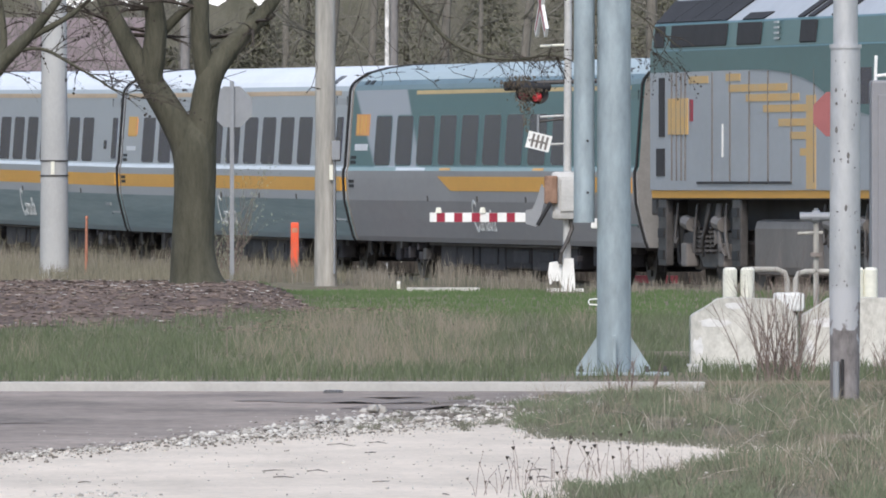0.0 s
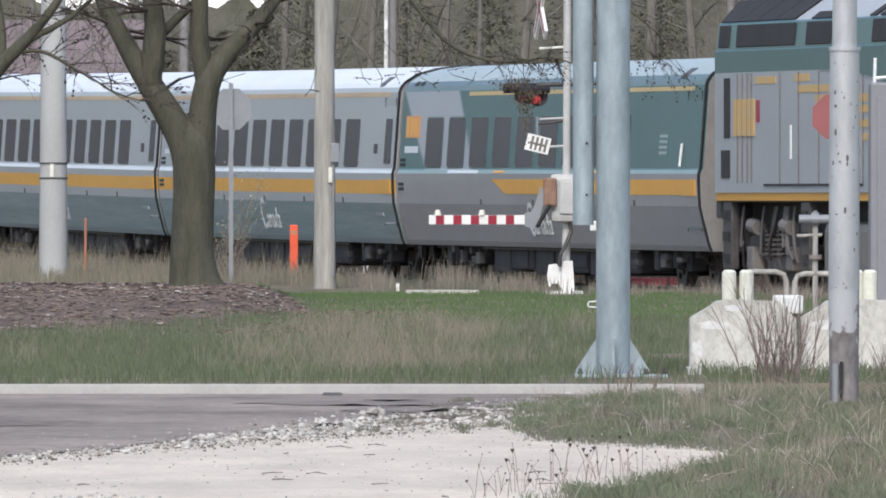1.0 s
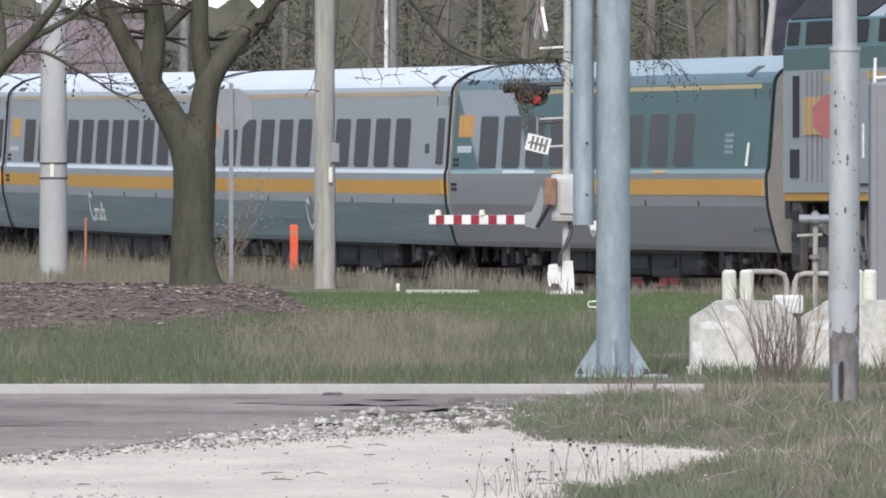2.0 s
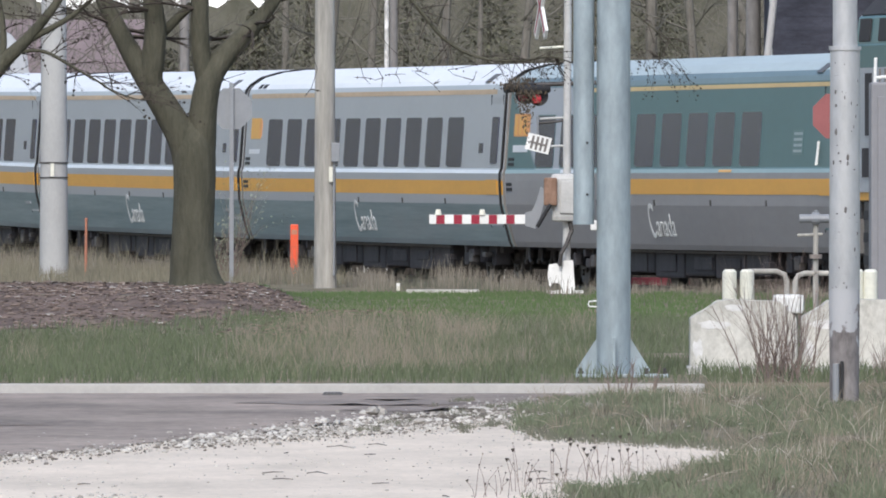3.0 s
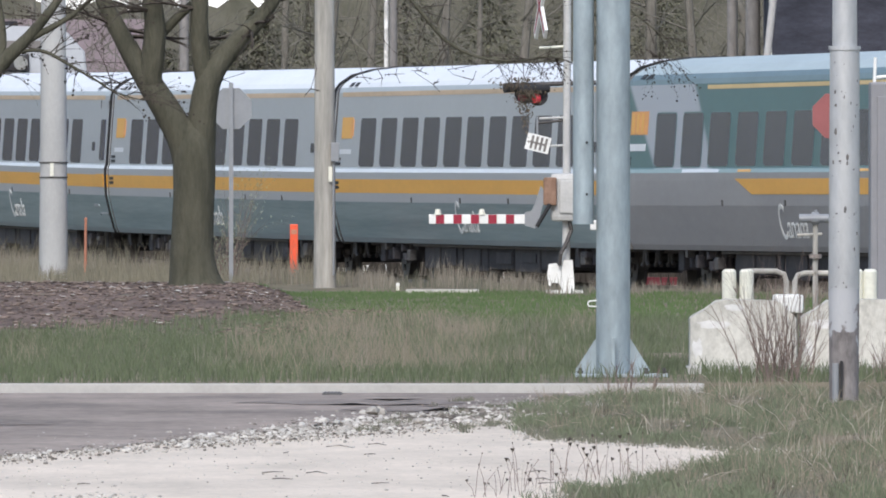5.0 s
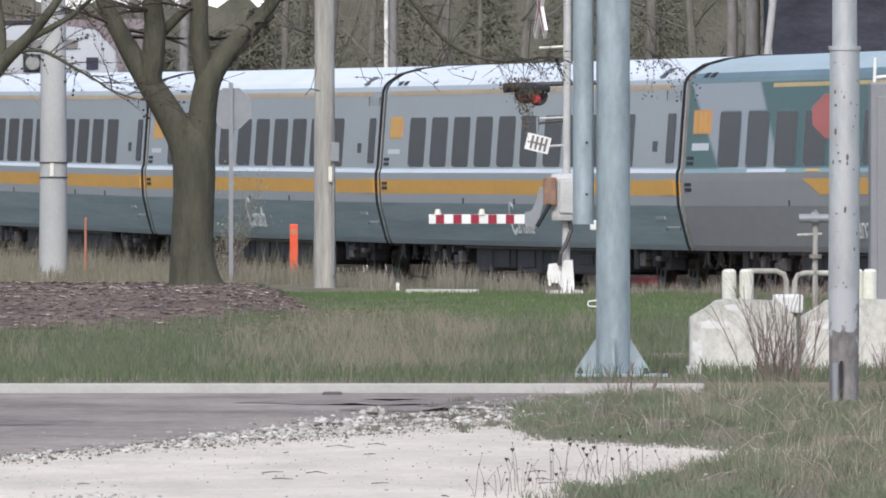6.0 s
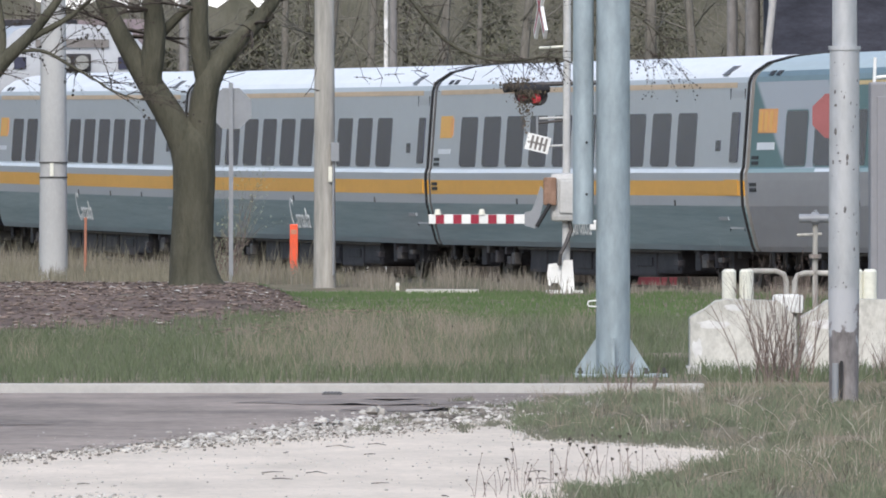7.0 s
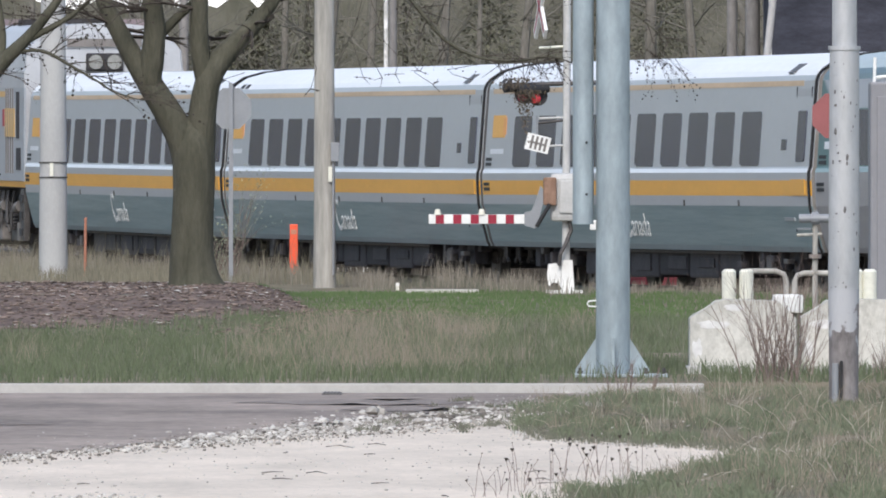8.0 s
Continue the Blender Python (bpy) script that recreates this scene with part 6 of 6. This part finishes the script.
M["cloud"] = mat("cloud", (0.8, 0.8, 0.8), 1.0)
cl = M["cloud"].node_tree.nodes["Principled BSDF"]
cl.inputs["Emission Color"].default_value = (1.0, 0.975, 0.99, 1)
cl.inputs["Emission Strength"].default_value = 0.36
V = [(x, 2000, z) for z in (-2.0, 60.0) for x in (-90, 90)]
tagged(link_mesh("sky_backdrop", V, [(0, 1, 3, 2)], [M["cloud"]]), "bright white overcast sky behind the woods", "sky", kind="structure")
M["trunk_far"] = mat("trunk_far", (0.11, 0.102, 0.088), 0.9, 0.0, 0.3, 3, 12, 0.0, 0.2, (1, 1, 0.3), 0, (0.21, 0.195, 0.17))
M["pole_far"] = mat("pole_far", (0.15, 0.142, 0.138), 0.9, 0.0, 0.3, 3, 12, 0.0, 0.2, (1, 1, 0.3), 0, (0.27, 0.255, 0.245))
M["pole_pale"] = mat("pole_pale", (0.30, 0.295, 0.29), 0.9, 0.0, 0.3, 3, 12, 0.0, 0.2, (1, 1, 0.3), 0, (0.48, 0.47, 0.465))
M["birch"] = mat("birch", (0.16, 0.15, 0.14), 0.9, 0.0, 0.3, 4, 9, 0.0, 0.2, (1, 1, 0.8), 0, (0.98, 0.96, 0.93))


def wood_tree(x, y, h, seed):
    rng = random.Random(seed)
    e = thing("tree", "bare grey-brown woodland tree beyond the railway", "tree", "woodland trees", at=(x, y, 0))
    r = rng.uniform(0.08, 0.17)
    V, Fc = tubes([[(0, 0, -0.1, r * 1.2), (rng.gauss(0, 0.1), 0, h * 0.3, r), (rng.gauss(0, 0.25), 0, h * 0.65, r * 0.7), (rng.gauss(0, 0.4), 0, h, 0.02)]], 8)
    link_mesh("trunk", V, Fc, [M["trunk_far"]], None, e)
    tw = []
    for _ in range(16):
        z = rng.uniform(1.5, h * 0.9)
        grow(tw, (0, 0, z), (rng.gauss(0, 1), rng.gauss(0, 0.6), rng.uniform(0.1, 1.2)), r * 0.25, 6, 1, rng, 0.0, 0.5, 0.35)
    V, Fc = tubes(tw, 4)
    link_mesh("crown", V, Fc, [M["wood_far"]], None, e)


def evergreen(x, y, h, w, seed, dense=7000):
    rng = random.Random(seed)
    e = thing("evergreen", "dull olive evergreen among the bare trees", "tree", "evergreens beyond the railway", at=(x, y, 0))
    part("trunk", rodded((0, 0, -0.1), (0, 0, h * 0.9), 0.14, 0.03, 8), M["bark"], e)
    V, Fc = [], []
    for _ in range(dense):
        z = h * (0.06 + 0.92 * rng.random())
        r = w * (1 - z / h) ** 0.7 * (0.45 + 0.55 * rng.random()) * (1 + 0.35 * noise.noise((z * 1.5, seed, 0)))
        a = rng.uniform(0, 2 * math.pi)
        p = Vector((r * math.cos(a), r * math.sin(a), z))
        s = rng.uniform(0.05, 0.14)
        q = Euler((rng.uniform(-0.6, 0.6), rng.uniform(-0.9, 0.5), a)).to_matrix()
        b = len(V)
        V += [tuple(p + q @ Vector(c)) for c in ((0, -s * 0.3, 0), (s, 0, -s * 0.3), (0, s * 0.3, 0), (-s * 0.2, 0, s * 0.35))]
        Fc += [(b, b + 1, b + 2), (b, b + 2, b + 3)]
    tagged(link_mesh("crown", V, Fc, [M["needles"]], None, e), kind="stuff")


M["needles"] = leaf("needles", (0.085, 0.088, 0.058), (0.165, 0.16, 0.112))
for k, (x, y, h, w) in enumerate(((-7.2, 447, 5.0, 1.6), (-6.5, 445, 5.6, 1.9), (-5.7, 446, 5.5, 2.0), (-4.9, 449, 6.1, 2.0), (-3.6, 448, 9, 2.0), (-1.0, 452, 9, 2.1), (1.2, 446, 8, 1.9), (3.6, 452, 9, 2.2), (5.8, 450, 8.5, 2.0))):
    evergreen(x, y, h, w, 90 + k, 11000 if k < 4 else 7000)
rng = random.Random(4)
for k in range(18):
    wx = -12 + 24 * (k + rng.random()) / 18
    wood_tree(wx, rng.uniform(425, 445), rng.uniform(8, 12), 40 + k)


def house(at, w, dp, wall_h, roof_h, wall_m, roof_m, label):
    e = thing("house", label, "house", at=at)
    part("wall", boxed(-w / 2, w / 2, -dp / 2, dp / 2, -0.1, wall_h), wall_m, e)
    bm = bmesh.new()
    o = 0.4
    lo = [bm.verts.new(p) for p in ((-w / 2 - o, -dp / 2 - o, wall_h), (w / 2 + o, -dp / 2 - o, wall_h), (w / 2 + o, dp / 2 + o, wall_h), (-w / 2 - o, dp / 2 + o, wall_h))]
    hi = [bm.verts.new(p) for p in ((-w / 2 + 0.2, 0, wall_h + roof_h), (w / 2 - 0.2, 0, wall_h + roof_h))]
    bm.faces.new((lo[0], lo[1], hi[1], hi[0])), bm.faces.new((lo[1], lo[2], hi[1])), bm.faces.new((lo[2], lo[3], hi[0], hi[1])), bm.faces.new((lo[3], lo[0], hi[0])), bm.faces.new(lo)
    part("roof", bm, roof_m, e)
    part("fascia", boxed(-w / 2 - o, w / 2 + o, -dp / 2 - o - 0.03, -dp / 2 - o, wall_h - 0.15, wall_h + 0.02), M["white_paint"], e)
    for x in (-w / 4, w / 4):
        wn_ = part("window", boxed(x - 0.6, x + 0.6, -dp / 2 - 0.02, -dp / 2 + 0.05, 1.0, 2.2), M["glass_dark"], e)
        part("window_frame", boxed(x - 0.66, x + 0.66, -dp / 2 - 0.012, -dp / 2 + 0.04, 0.94, 2.26), M["white_paint"], wn_)
    return e


M["roof_brown"] = mat("roof_brown", (0.185, 0.15, 0.155), 0.9, 0.0, 0.2, 1.5, 12, 0.3, 0.1, (1, 1, 3))
M["slate"] = mat("slate", (0.045, 0.047, 0.062), 0.8, 0.0, 0.45, 1.0, 5, 0.3, 0.2, (1, 1, 2.5))
M["brick_red"] = mat("brick_red", (0.16, 0.09, 0.08), 0.9, 0.0, 0.2, 2, 15, 0.2, 0.1)
house((-11.2, 405, 0), 8.6, 6, 2.6, 2.75, M["brick_red"], M["roof_brown"], "low house with a brown shingle roof")
tall = thing("building", "tall building clad in dark slate boards, white corner trim", "building", at=(7.07, 366, 0))
part("wall", boxed(0.0, 14, 0, 8, -0.1, 8.0), M["slate"], tall)
part("corner_trim", boxed(-0.03, 0.0, -0.04, 0.2, -0.1, 8.0), M["white_paint"], tall)
part("corner_trim", boxed(-0.02, 0.03, -0.05, -0.002, -0.1, 8.0), M["white_paint"], tall)
for k in range(14):
    part("board", boxed(0.1, 14, -0.012, -0.004, 3.9 + 0.3 * k, 4.196 + 0.3 * k), M["slate"], tall)
part("roof", prism([(-0.6, 8.0), (14.6, 8.0), (14.2, 8.3), (7, 10.5), (-0.2, 8.3)], -0.5, 8.5), M["roof_brown"], tall)
for x, y, r, m, label in ((-1.245, 372, 0.055, "birch", "slim flaking white pole beyond the railway"), (-5.8, 380, 0.11, "pole_far", "grey wooden pole beyond the railway"), (6.4, 375, 0.13, "pole_far", "grey wooden pole beyond the railway"),
                          (6.8, 372, 0.18, "pole_far", "thick grey wooden pole beyond the railway"), (-1.105, 376, 0.095, "pole_far", "grey wooden pole beyond the railway")):
    e = thing("utility_pole", label, "utility pole", "poles beyond the railway", at=(x, y, 0))
    part("shaft", rodded((0, 0, -0.1), (0, 0, 9.5), r, r * 0.8, 12), M[m], e, smooth=True)
    part("crossarm", boxed(-0.9, 0.9, -0.05, 0.05, 8.9, 9.02), M["pole_wood"], e)

e = thing("leaning_pole", "pale grey pole leaning beside the slate building", "pole", at=(6.50, 364, 0))
part("shaft", rodded((0, 0, -0.1), (0.97, 0, 9.0), 0.085, 0.075, 12), M["pole_pale"], e, smooth=True)
part("cap", rodded((0.97, 0, 9.0), (0.975, 0, 9.06), 0.09, 0.06, 12), M["pole_far"], e)

motions()
